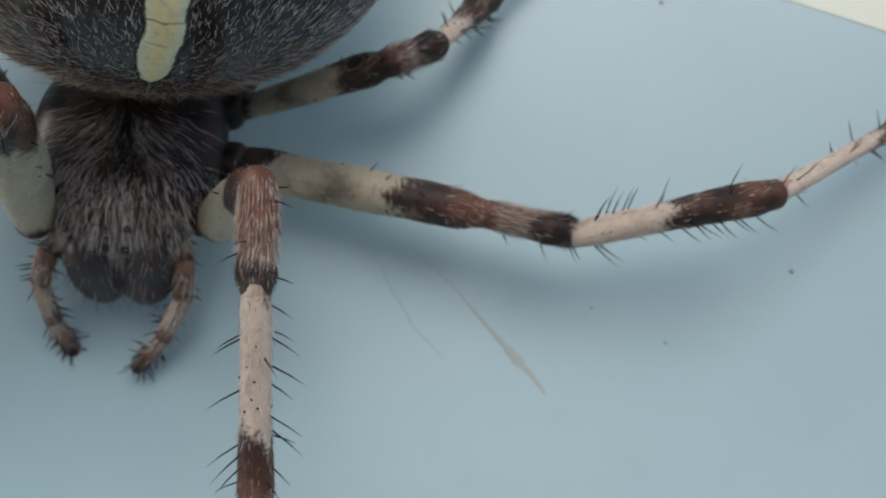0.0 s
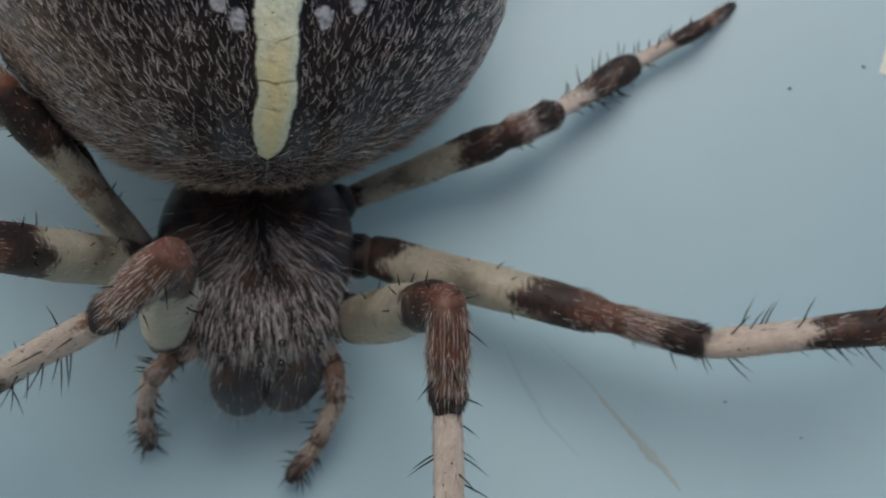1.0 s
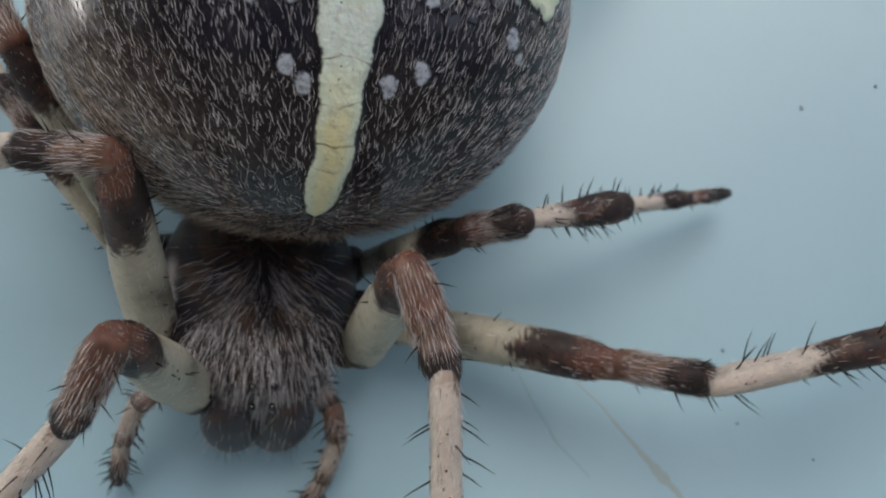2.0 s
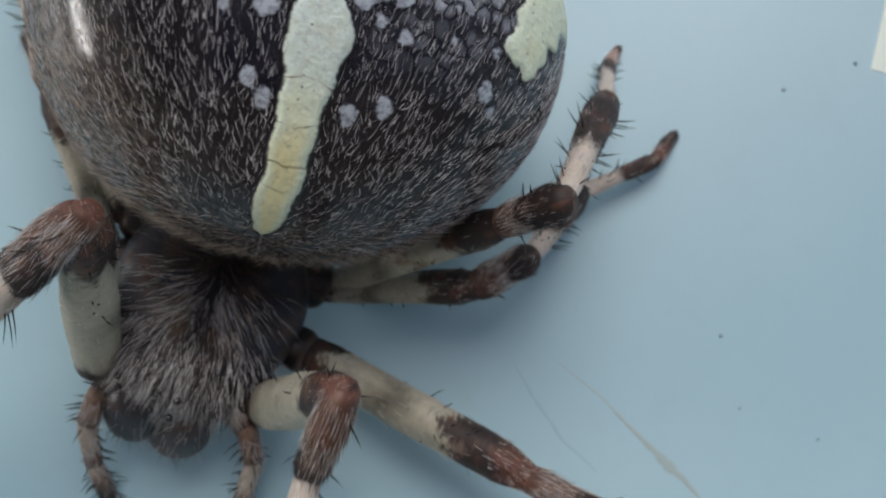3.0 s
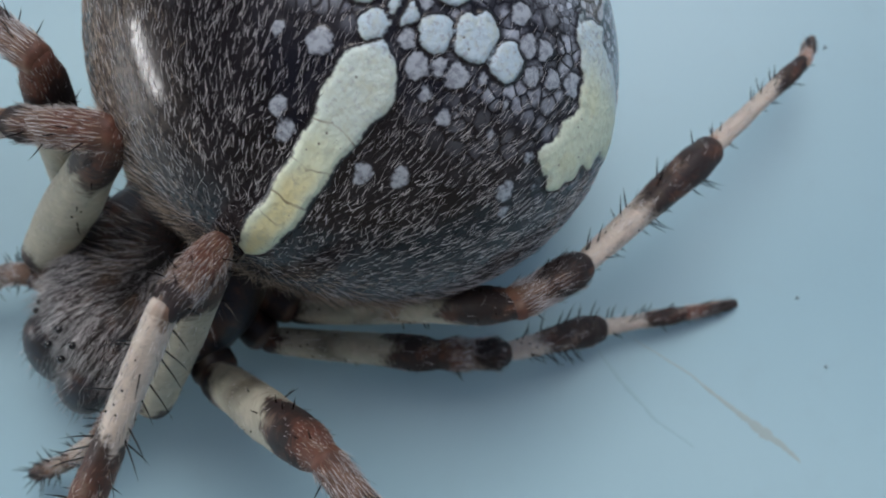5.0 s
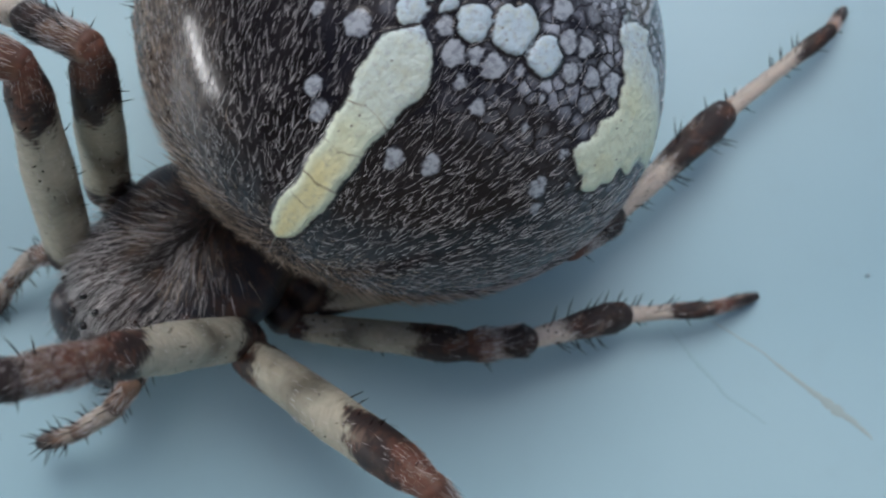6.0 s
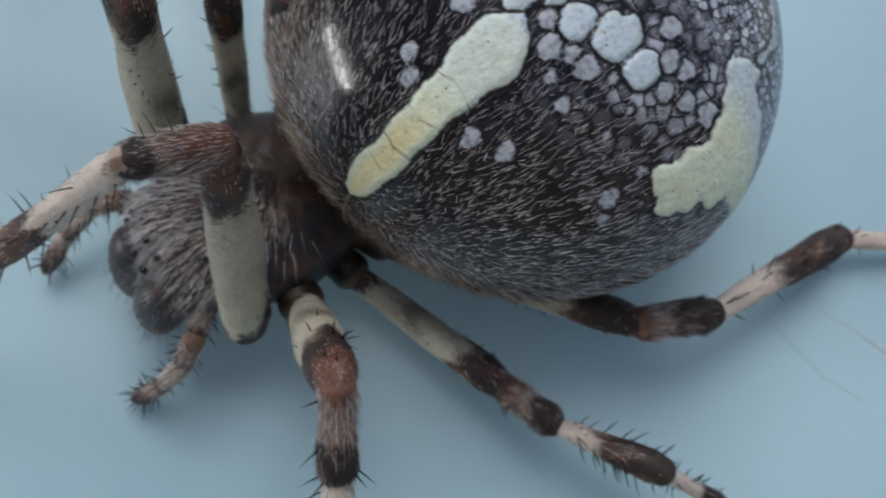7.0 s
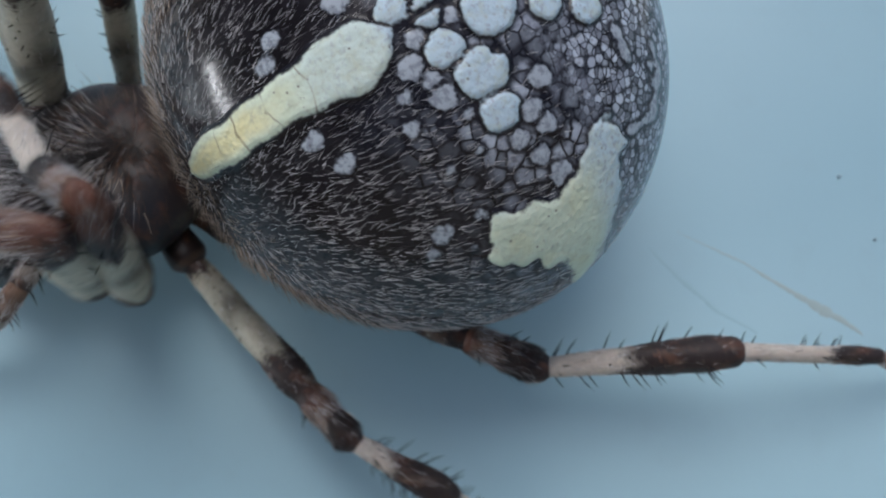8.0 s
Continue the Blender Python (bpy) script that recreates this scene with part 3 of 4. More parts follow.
def build_prosoma(spider):
    s = Soup()
    y = np.linspace(-4.0, 1.1, 90)[:, None]
    a = np.linspace(-math.pi, math.pi, 72, endpoint=False)[None]
    half, ridge = carapace_height(0, y)
    sx, cz = np.sin(a), np.cos(a)
    x = half * np.sign(sx) * np.abs(sx) ** 0.9
    z = np.where(cz > 0, 1.9 + (ridge - 1.9) * np.abs(cz) ** 0.8, 1.9 + 0.75 * cz * np.minimum(1, half))
    dip = 0.14 * np.exp(-((x / 0.28) ** 2) - ((y + 1.2) / 0.6) ** 2) * (cz > 0)
    way = np.arctan2(x, y + 1.3 + 0 * a)
    groove = 0.025 * np.cos(9 * way) * smooth(np.hypot(x, y + 1.3), 0.3, 1.0) * (cz > 0)
    p = np.stack([x, y + 0 * a, z - dip + groove], -1)
    m = np.exp(-(x / 0.75) ** 2)[..., None]
    rear = smooth(y, -0.6, 0.6)[..., None] * np.ones_like(m)
    col = np.array([0.022, 0.026, 0.036]) * (1 - m) + np.array([0.030, 0.018, 0.013]) * m
    col = col * (1 - 0.8 * rear) + np.array([0.050, 0.024, 0.014]) * 0.8 * rear
    # darker down the sides and underneath
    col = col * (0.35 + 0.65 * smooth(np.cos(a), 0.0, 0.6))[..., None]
    pit = np.exp(-(x / 0.09) ** 2 - ((y + 1.4) / 0.8) ** 2)[..., None]
    col = col * (1 - pit) + 0.008 * pit
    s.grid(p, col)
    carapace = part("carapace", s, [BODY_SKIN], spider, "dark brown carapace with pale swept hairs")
    # hair swept from the sides towards the dark middle pit
    s = Soup()
    made = 0
    while made < 3000:
        yy = rng.uniform(-3.95, 0.4)
        half, ridge = carapace_height(0, yy)
        k = rng.uniform(-1, 1)
        ang = math.asin(min(1, abs(k)) ** (1 / 0.9)) * np.sign(k)
        zz = 1.9 + (ridge - 1.9) * abs(math.cos(ang)) ** 0.8
        base = np.array([half * k, yy, zz - 0.02])
        on_head = yy < -2.0
        if rng.random() > math.exp(-(base[0] / (1.5 if on_head else 0.8)) ** 2) or yy > -0.6 and rng.random() < 0.6:
            continue
        if on_head:  # combed forwards, a little outwards
            to = np.array([0.35 * base[0], -1.0, 0.0])
        else:  # a fan out of the dark middle line
            to = np.array([base[0], 0.6 * (yy + 0.9), 0.0]) + np.array([0, -0.25, 0])
        line = abs(base[0]) < 0.06 and not on_head
        to = to / np.linalg.norm(to)
        rise = (carapace_height(0, yy + 0.15)[1] - carapace_height(0, yy - 0.15)[1]) / 0.3  # the hair follows the slope
        way = to + rng.normal(0, 0.22, 3) + np.array([0, 0, rise * to[1] + rng.uniform(0.12, 0.40)])
        pick = rng.random()
        rear = yy > -0.9
        mat = 1 if line or pick < (0.34 if on_head else 0.52 if rear else 0.38) else (0 if on_head else 2 if rng.random() < (0.06 if rear else 0.30) else 3) if pick < (0.97 if rear else 0.62 if yy > -1.4 else 0.46) else 0
        if 0.2 < abs(base[0]) < 0.9 and -2.2 < yy < -0.9 and rng.random() < 0.45:  # a paler wreath round the pit
            mat = 0 if rng.random() < 0.6 else 2
        s.spike(base, way, (0.28 + 0.44 * rng.random() ** 1.2) * (0.85 if on_head else 1.0), rng.uniform(0.0045, 0.008), mat, np.array([0.12 * np.sign(base[0]) * (not on_head), -0.10, -0.10]))
        made += 1
    for _ in range(760):
        yy = rng.uniform(-2.5, -0.3)
        half, ridge = carapace_height(0, yy)
        x0 = rng.normal(0, 0.14)
        s.spike(np.array([x0, yy, ridge - 0.10]), np.array([3 * x0 + rng.normal(0, 0.4), rng.normal(-0.2, 0.4), 0.8]), rng.uniform(0.3, 0.55), rng.uniform(0.006, 0.010), 1)
    for _ in range(620):
        yy = rng.uniform(-3.0, -1.3)
        half, ridge = carapace_height(0, yy)
        x0 = rng.normal(0, 0.55)
        z0 = 1.9 + (ridge - 1.9) * max(0.0, 1 - (x0 / half) ** 2) ** 0.4
        rise = (carapace_height(0, yy + 0.15)[1] - carapace_height(0, yy - 0.15)[1]) / 0.3
        s.spike(np.array([x0, yy, z0 - 0.03]), np.array([x0 + rng.normal(0, 0.3), -0.9, 0.3 - 0.9 * rise]), rng.uniform(0.25, 0.5), rng.uniform(0.0045, 0.0075), 0 if rng.random() < 0.6 else 1, np.array([0, 0, -0.08]))
    for _ in range(420):
        yy = rng.uniform(-0.9, 0.5)
        half, ridge = carapace_height(0, yy)
        x0 = rng.normal(0, 0.55)
        z0 = 1.9 + (ridge - 1.9) * max(0.0, 1 - (x0 / half) ** 2) ** 0.4
        s.spike(np.array([x0, yy, z0 - 0.03]), np.array([0.5 * x0 + rng.normal(0, 0.3), 0.8, 0.3]), rng.uniform(0.15, 0.35), rng.uniform(0.004, 0.007), 3)
    tagged(part("carapace_hair", s, [PALE_HAIR, DARK_HAIR, BROWN_HAIR, RUST_HAIR], carapace, "long pale hairs round a dark pit"), kind="stuff")
    for ex, ey, ez, r in ((0.2, -3.82, 2.95, 0.11), (0.22, -3.45, 3.2, 0.11), (0.95, -3.62, 2.75, 0.09), (1.03, -3.45, 2.82, 0.09)):
        for side in (-1, 1):
            s = Soup()
            s.ball((side * ex, ey, ez + 0.02), r * 0.75, 0)
            part("eye", s, [EYE], carapace, "small black glossy eye")
    # the underside, and the stalk to the abdomen
    s = Soup()
    s.ball((0, -1.4, 1.5), 1.0, 0, 16, (1.6, 2.0, 0.6), (0.02, 0.016, 0.014))
    part("sternum", s, [BODY_SKIN], spider)
    s = Soup()
    s.ball((0, 1.3, 2.6), 0.75, 0, 14, (0.8, 1.4, 0.7), (0.10, 0.05, 0.03))
    part("pedicel", s, [BODY_SKIN], spider)
    for side in (-1, 1):
        s = Soup()
        t = np.linspace(0.02, math.pi - 0.02, 26)[:, None]
        a = np.linspace(0, 2 * math.pi, 28, endpoint=False)[None]
        r = np.sin(t) ** 0.75
        q = np.stack([0.62 * r * np.cos(a) + side * (0.62 - 0.1 * (1 - np.cos(t))), -3.72 - 0.62 * (1 - np.cos(t)) / 2 + 0.55 * r * np.sin(a), 2.75 - 1.05 * (1 - np.cos(t)) + 0 * a], -1)
        s.grid(q, np.broadcast_to(np.array([0.035, 0.036, 0.046]), q.shape))
        jaw = part("chelicera", s, [BODY_SKIN], spider, "bulging dark grey jaw")
        s = Soup()
        for _ in range(260):
            i, j = rng.integers(3, 24), rng.integers(0, 28)
            n = np.array([math.cos(a[0, j]), math.sin(a[0, j]), 0])
            s.spike(q[i, j], np.array([0, -0.5, -0.9]) + 0.5 * n + rng.normal(0, 0.2, 3), rng.uniform(0.2, 0.5), 0.006, 0 if rng.random() < 0.5 else 1)
        tagged(part("jaw_hair", s, [PALE_HAIR, DARK_HAIR], jaw), kind="stuff")


# ---- legs ----
PALE, CREAM, RED, DARK, PINK = (0.46, 0.44, 0.35), (0.62, 0.555, 0.48), (0.150, 0.064, 0.044), (0.030, 0.021, 0.021), (0.40, 0.27, 0.21)
MUD, DUSTY = (0.22, 0.14, 0.10), (0.44, 0.38, 0.32)
BANDS = {
    1: {"femur": [(0.0, DARK), (0.05, DARK), (0.09, PALE), (0.74, PALE), (0.78, DARK), (0.90, DARK), (0.96, RED), (1.0, RED)],
        "patella": [(0.0, RED), (0.5, RED), (0.72, MUD), (0.82, DARK), (1.0, DARK)],
        "tibia": [(0.0, MUD), (0.06, CREAM), (0.56, CREAM), (0.62, DARK), (0.85, RED), (1.0, RED)],
        "metatarsus": [(0.0, CREAM), (0.58, CREAM), (0.66, DARK), (1.0, DARK)],
        "tarsus": [(0.0, PINK), (0.3, PINK), (0.42, DARK), (1.0, DARK)]},
    2: {"femur": [(0.0, DARK), (0.12, DARK), (0.16, PALE), (0.64, PALE), (0.68, DARK), (0.86, DARK), (0.92, RED), (1.0, RED)],
        "patella": [(0.0, RED), (0.25, MUD), (0.45, MUD), (0.52, DARK), (0.95, DARK), (1.0, CREAM)],
        "tibia": [(0.0, CREAM), (0.46, CREAM), (0.52, DARK), (0.75, DARK), (0.88, RED), (1.0, DARK)],
        "metatarsus": [(0.0, PINK), (0.05, CREAM), (0.62, CREAM), (0.70, DARK), (1.0, DARK)],
        "tarsus": [(0.0, PINK), (0.3, PINK), (0.42, DARK), (1.0, DARK)]},
    3: {"femur": [(0.0, DARK), (0.03, DARK), (0.07, PALE), (0.64, PALE), (0.70, DARK), (1.0, DARK)],
        "patella": [(0.0, DARK), (0.08, RED), (0.3, RED), (0.42, MUD), (0.6, DARK), (1.0, DARK)],
        "tibia": [(0.0, CREAM), (0.32, CREAM), (0.44, DARK), (1.0, DARK)],
        "metatarsus": [(0.0, PINK), (0.05, CREAM), (0.5, CREAM), (0.58, DARK), (1.0, DARK)],
        "tarsus": [(0.0, RED), (0.3, RED), (0.42, DARK), (1.0, DARK)]},
    4: {"femur": [(0.0, DARK), (0.03, DARK), (0.07, PALE), (0.44, PALE), (0.50, MUD), (0.56, PALE), (0.68, PALE), (0.74, DARK), (1.0, DARK)],
        "patella": [(0.0, RED), (0.2, MUD), (0.36, MUD), (0.46, DARK), (1.0, DARK)],
        "tibia": [(0.0, CREAM), (0.38, CREAM), (0.50, DARK), (1.0, DARK)],
        "metatarsus": [(0.0, PINK), (0.05, CREAM), (0.64, CREAM), (0.70, DARK), (1.0, DARK)],
        "tarsus": [(0.0, PINK), (0.35, PINK), (0.5, DARK), (1.0, DARK)]},
}
SEGMENTS = ("femur", "patella", "tibia", "metatarsus", "tarsus")
RADII = {
    1: {"femur": (0.47, 0.53, 0.37), "patella": (0.33, 0.36, 0.31), "tibia": (0.29, 0.29, 0.31), "metatarsus": (0.25, 0.20, 0.19), "tarsus": (0.17, 0.16, 0.09)},
    2: {"femur": (0.45, 0.53, 0.37), "patella": (0.33, 0.34, 0.32), "tibia": (0.32, 0.33, 0.36), "metatarsus": (0.25, 0.20, 0.19), "tarsus": (0.17, 0.16, 0.09)},
    3: {"femur": (0.29, 0.37, 0.36), "patella": (0.33, 0.31, 0.32), "tibia": (0.19, 0.27, 0.35), "metatarsus": (0.20, 0.17, 0.19), "tarsus": (0.15, 0.15, 0.10)},
    4: {"femur": (0.30, 0.37, 0.37), "patella": (0.36, 0.35, 0.36), "tibia": (0.22, 0.30, 0.38), "metatarsus": (0.22, 0.19, 0.19), "tarsus": (0.16, 0.15, 0.10)},
}


def limb(name, length, radii, bands, spines, hairs):
    """One leg segment along +z, its back towards +x, and its bristles as a second mesh."""
    s, fur = Soup(), Soup()
    n, rows = 32, 110
    t = np.linspace(0, 1, rows)
    r = np.interp(t, [0, 0.25, 0.5, 0.75, 1], [radii[0], (radii[0] + 2 * radii[1]) / 3, radii[1], (radii[1] + 1.2 * radii[2]) / 2.2, radii[2]])
    r = r * (1 - 0.07 * (1 - smooth(t, 0.0, 0.10))) * (1 - (0.26 if name == "femur" else 0.18) * smooth(t, 0.86, 1.0))
    a = np.linspace(0, 2 * math.pi, n, endpoint=False)
    shade = np.interp(t, [b[0] for b in bands], [sum(b[1]) / 3 for b in bands])
    r = r * (1 + 0.10 * np.convolve(np.pad(shade < 0.1, 8, "edge"), np.ones(17) / 17, "valid"))  # swollen at the dark bands
    lump = 1 + 0.03 * np.sin(2 * a + 5 * t[:, None]) + 0.02 * np.sin(3 * a - 11 * t[:, None] + 1.7)
    rr = r[:, None] * lump
    z = (t * length)[:, None] + 0 * rr
    p = np.stack([rr * np.cos(a), 0.92 * rr * np.sin(a), z], -1)
    wave = rng.random(6) * 6.3
    jit = t[:, None] + (0.035 * np.sin(a + wave[0]) + 0.03 * np.sin(2 * a + wave[1]) + 0.022 * np.sin(5 * a + wave[2]))[None] + 0.018 * rng.normal(size=(rows, n))
    at = [b[0] for b in bands]
    col = np.stack([np.interp(jit, at, [b[1][k] for b in bands]) for k in range(3)], -1)
    col *= (1 + 0.05 * rng.normal(size=(rows, n, 1)))
    island = np.sin(9 * t[:, None] * length / 2 + wave[3] + 1.3 * np.sin(a + wave[4])) * np.cos(2 * a + wave[5] + 4 * t[:, None]) + 0.25 * rng.normal(size=(rows, n))
    island = smooth(island, 0.35, 0.95)[..., None] * (col.mean(-1, keepdims=True) < 0.16)  # rust and fawn show through the dark
    fawn = smooth(np.sin(3 * a + wave[0] + 7 * t[:, None]), 0.2, 0.9)[..., None]
    col = col * (1 - 0.6 * island) + 0.6 * island * (np.array((0.17, 0.075, 0.045)) * (1 - fawn) + np.array((0.30, 0.22, 0.17)) * fawn)
    if name == "femur":  # a clouded patch on the back
        cloud = np.exp(-((t[:, None] - 0.37 - 0.03 * np.sin(3 * a + wave[1])) / 0.08) ** 2 - (np.minimum(a, 2 * math.pi - a)[None] / 1.3) ** 2)[..., None]
        col = col * (1 - 0.8 * cloud) + np.array((0.11, 0.11, 0.09)) * 0.8 * cloud
    ends = []
    for k in (0.95, 0.75, 0.5, 0.25):
        sn, cs = math.sin(k * math.pi / 2), math.cos(k * math.pi / 2)
        ends.append((sn, cs))
    blunt = 0.5 if name in ("patella", "femur") else 0.8
    head = np.stack([p[0] * np.array([cs ** 0.6, cs ** 0.6, 1]) - np.array([0, 0, blunt * r[0] * sn]) for sn, cs in ends])
    tail = np.stack([p[-1] * np.array([cs, cs, 1]) + np.array([0, 0, 0.8 * r[-1] * sn]) for sn, cs in ends[::-1]])
    s.grid(np.concatenate([head, p, tail]), np.concatenate([np.repeat(col[:1], 4, 0), col, np.repeat(col[-1:], 4, 0)]))
    for _ in range(hairs):
        i, j = rng.integers(1, rows - 1), rng.integers(0, n)
        out = np.array([math.cos(a[j]), math.sin(a[j]), 0])
        root = p[i, j]
        if name == "femur" and rng.random() < 0.55:  # more of it round the knee
            i = int(rng.integers(int(0.82 * rows), rows + 3))
            root, out, i = (p[i, j], out, i) if i < rows else (tail[i - rows], out + np.array([0, 0, 0.4]), rows - 1)
            root = root[j] if root.ndim > 1 else root
        light = col[i, j].mean() > 0.12
        rusty = 0.05 < col[i, j].mean() < 0.12
        fur.spike(root, out * rng.uniform(0.04, 0.28) + np.array([0, 0, 1.0]) + rng.normal(0, 0.17, 3), rng.uniform(0.12, 0.30) * (1.2 if name == "patella" else 1.0) * (0.5 if t[min(i, rows - 1)] > 0.84 else 1.0), rng.uniform(0.0024, 0.0055),
                  1 if rng.random() < (0.85 if light else 0.42 if rusty else 0.12) else 3 if rusty and rng.random() < 0.6 else 2, -out * 0.03)
    for t0, ang, size in spines:
        i = int(t0 * (rows - 1))
        out = np.array([math.cos(ang), math.sin(ang), 0])
        fur.spike(np.array([0, 0, t0 * length]) + out * r[i] * 0.9, out + np.array([0, 0, 0.35 + 0.3 * rng.random()]), size, 0.019, 0, np.array([0, 0, 0.12 * size]))
    for _ in range(9 if name in ("femur", "tibia") else 0):  # dark flecks at the roots of bristles
        t0, ang = rng.uniform(0.1, 0.6), rng.uniform(-1.7, 1.7)
        i = int(t0 * (rows - 1))
        fur.ball((r[i] * 0.97 * math.cos(ang), 0.92 * r[i] * 0.97 * math.sin(ang), t0 * length), 0.026, 0, 5)
    return s, fur


def spine_list(name):
    if name == "femur":
        return [(rng.uniform(0.25, 0.95), rng.uniform(-1.7, 1.7), rng.uniform(0.2, 0.34)) for _ in range(10)]
    if name == "patella":
        return [(rng.uniform(0.1, 0.95), rng.uniform(-1.9, 1.9), rng.uniform(0.3, 0.5)) for _ in range(6)]
    if name == "tibia":
        return [(rng.uniform(0.05, 0.95), (1.5 + rng.normal(0, 0.5)) * rng.choice((-1, 1)), rng.uniform(0.42, 0.75)) for _ in range(26)]
    if name == "metatarsus":
        return [(rng.uniform(0.02, 0.9), rng.uniform(0.5, 2.4) * rng.choice((-1, 1)), rng.uniform(0.28, 0.55)) for _ in range(14)]
    return [(rng.uniform(0.1, 0.9), rng.uniform(-3.1, 3.1), rng.uniform(0.15, 0.25)) for _ in range(6)]


LEGS = {
    1: ((1.91, -2.95, 2.23), (5.23, 1.98, 4.40, 4.67, 1.72)),
    2: ((2.46, -1.66, 1.86), (5.33, 1.89, 4.01, 4.69, 1.59)),
    3: ((2.30, -0.49, 1.09), (3.79, 1.22, 2.38, 2.00, 1.32)),
    4: ((2.25, 0.34, 1.17), (5.39, 1.51, 3.89, 3.31, 1.14)),
}


def coxa_root(side, n):
    """Where the hip joint turns, under the carapace."""
    return np.array([side * (0.75 - 0.05 * n), 0.55 * LEGS[n][0][1] - 0.5, 1.6])


def build_leg(spider, side, n):
    hip, lengths = LEGS[n]
    hip = np.array([side * hip[0], hip[1], hip[2]])
    inner = coxa_root(side, n)
    s = Soup()
    t = np.linspace(0, 1, 24)[:, None]
    a = np.linspace(0, 2 * math.pi, 20, endpoint=False)[None]
    way = hip - inner
    way /= np.linalg.norm(way)
    u = np.cross(way, (0, 0, 1.0))
    u /= np.linalg.norm(u)
    w = np.cross(u, way)
    r = RADII[n]["femur"][0] * (1.12 - 0.12 * t + 0.08 * np.sin(9 * t)) * (1.0 if n < 3 else 1.35) * np.sqrt(np.clip(1 - ((t - 0.8) / 0.205) ** 2, 0.02, 1)) ** (t > 0.8)
    q = inner + (hip - inner) * (t[..., None] * 1.04) + r[..., None] * (np.cos(a)[..., None] * u + np.sin(a)[..., None] * w)
    dark = smooth(np.abs(t - 0.55), 0.03, 0.09)[..., None] * smooth(np.abs(t - 0.9), 0.02, 0.06)[..., None]
    s.grid(q, np.broadcast_to(np.array((0.075, 0.050, 0.036)) * (1 - dark) + np.array((0.014, 0.010, 0.010)) * dark, q.shape))
    leg = part("leg", s, [COXA_SKIN], spider, "banded cream, rust and black leg with black bristles")
    for name, length in zip(SEGMENTS, lengths):
        body, fur = limb(name, length, RADII[n][name], BANDS[n][name], [(a, b, c * (1.0 if n < 3 else 0.65)) for a, b, c in spine_list(name)], {"femur": 900, "patella": 1900, "tibia": 950}.get(name, 480))
        part(name, body, [LEG_SKIN], leg)
        tagged(part(name + "_bristles", fur, [BLACK, PALE_HAIR, DARK_HAIR, BROWN_HAIR], leg), kind="stuff")
    return leg


def joints(side, n, angles):
    """Poses of the hip and of the five segments, in the spider's space: the hip's swing, the leg's heading, lean and side bend, and the five slopes."""
    hip, lengths = LEGS[n]
    swing, az, lean, bend, *slopes = [radians(v) for v in angles]
    root = Vector(coxa_root(side, n))
    turn = Matrix.Rotation(side * swing, 4, "Z")
    ahead = Vector((side * math.sin(az), -math.cos(az), 0))
    up = Vector((0, 0, 1))
    across = up.cross(ahead) * side
    up2 = up * math.cos(lean) + across * math.sin(lean)
    across2 = across * math.cos(lean) - up * math.sin(lean)
    p = root + turn @ (Vector((side * hip[0], hip[1], hip[2])) - root)
    out = [Matrix.Translation(root * MM) @ turn @ Matrix.Translation(-root * MM)]
    for k, (slope, length) in enumerate(zip(slopes, lengths)):
        h = ahead if k < 2 else ahead * math.cos(bend) + across2 * math.sin(bend)
        d = h * math.cos(slope) + up2 * math.sin(slope)
        back = up2 * math.cos(slope) - h * math.sin(slope)
        m = Matrix((back, d.cross(back), d)).transposed().to_4x4()
        m.translation = p * MM
        out.append(m)
        p = p + d * length
    return out


def build_palp(spider, side):
    """The short feeler beside the jaws, bent down in four joints."""
    hinge = Vector((side * 0.95, -3.0, 1.9))
    spots = [Vector((side * x, y, z)) - hinge for x, y, z in ((0.95, -3.0, 1.9), (1.62, -3.75, 2.1), (1.85, -4.4, 1.75), (1.72, -5.3, 1.05), (1.42, -6.05, 0.45))]
    chain = list(zip(spots, spots[1:]))
    palp = None
    for (p0, p1), name, r, bands in zip(chain, ("palp", "palp_knee", "palp_shin", "palp_tip"), (0.28, 0.25, 0.22, 0.20),
                                        ([(0, DUSTY), (0.7, DUSTY), (0.85, DARK), (1, DARK)], [(0, MUD), (0.6, MUD), (1, DARK)], [(0, DUSTY), (0.5, DUSTY), (0.7, MUD), (1, DARK)],
                                         [(0, DUSTY), (0.3, MUD), (0.6, DARK), (1, DARK)])):
        length = (p1 - p0).length
        body, fur = limb(name, length, (r, r, r * 0.8), bands, [(rng.uniform(0.2, 0.95), rng.uniform(-3, 3), rng.uniform(0.2, 0.42)) for _ in range(26 if name == "palp_tip" else 13)], 420)
        ob = part(name, body, [LEG_SKIN], spider if palp is None else palp)
        m = Matrix.Translation(p0 * MM) @ (p1 - p0).to_track_quat("Z", "X").to_matrix().to_4x4()
        ob.matrix_basis = m if palp is None else root.inverted() @ m
        bristles = tagged(part(name + "_bristles", fur, [BLACK, PALE_HAIR, DARK_HAIR, BROWN_HAIR], ob if palp is None else palp), kind="stuff")
        bristles.matrix_basis = Matrix() if palp is None else ob.matrix_basis
        if palp is None:
            palp, root = ob, m
    tagged(palp, "short banded feeler with bristles")
    return palp, hinge, root


# ---- build ----
build_board()
build_shade_walls()
build_marks()
spider = tagged(new("spider"), "large garden orb spider, dark hairy body with pale cross markings, walking", "spider")
spider.empty_display_size = 0.002
abdomen = build_abdomen(spider)
build_prosoma(spider)
legs = {(side, n): build_leg(spider, side, n) for side in (1, -1) for n in (1, 2, 3, 4)}
palps = {side: build_palp(spider, side) for side in (1, -1)}


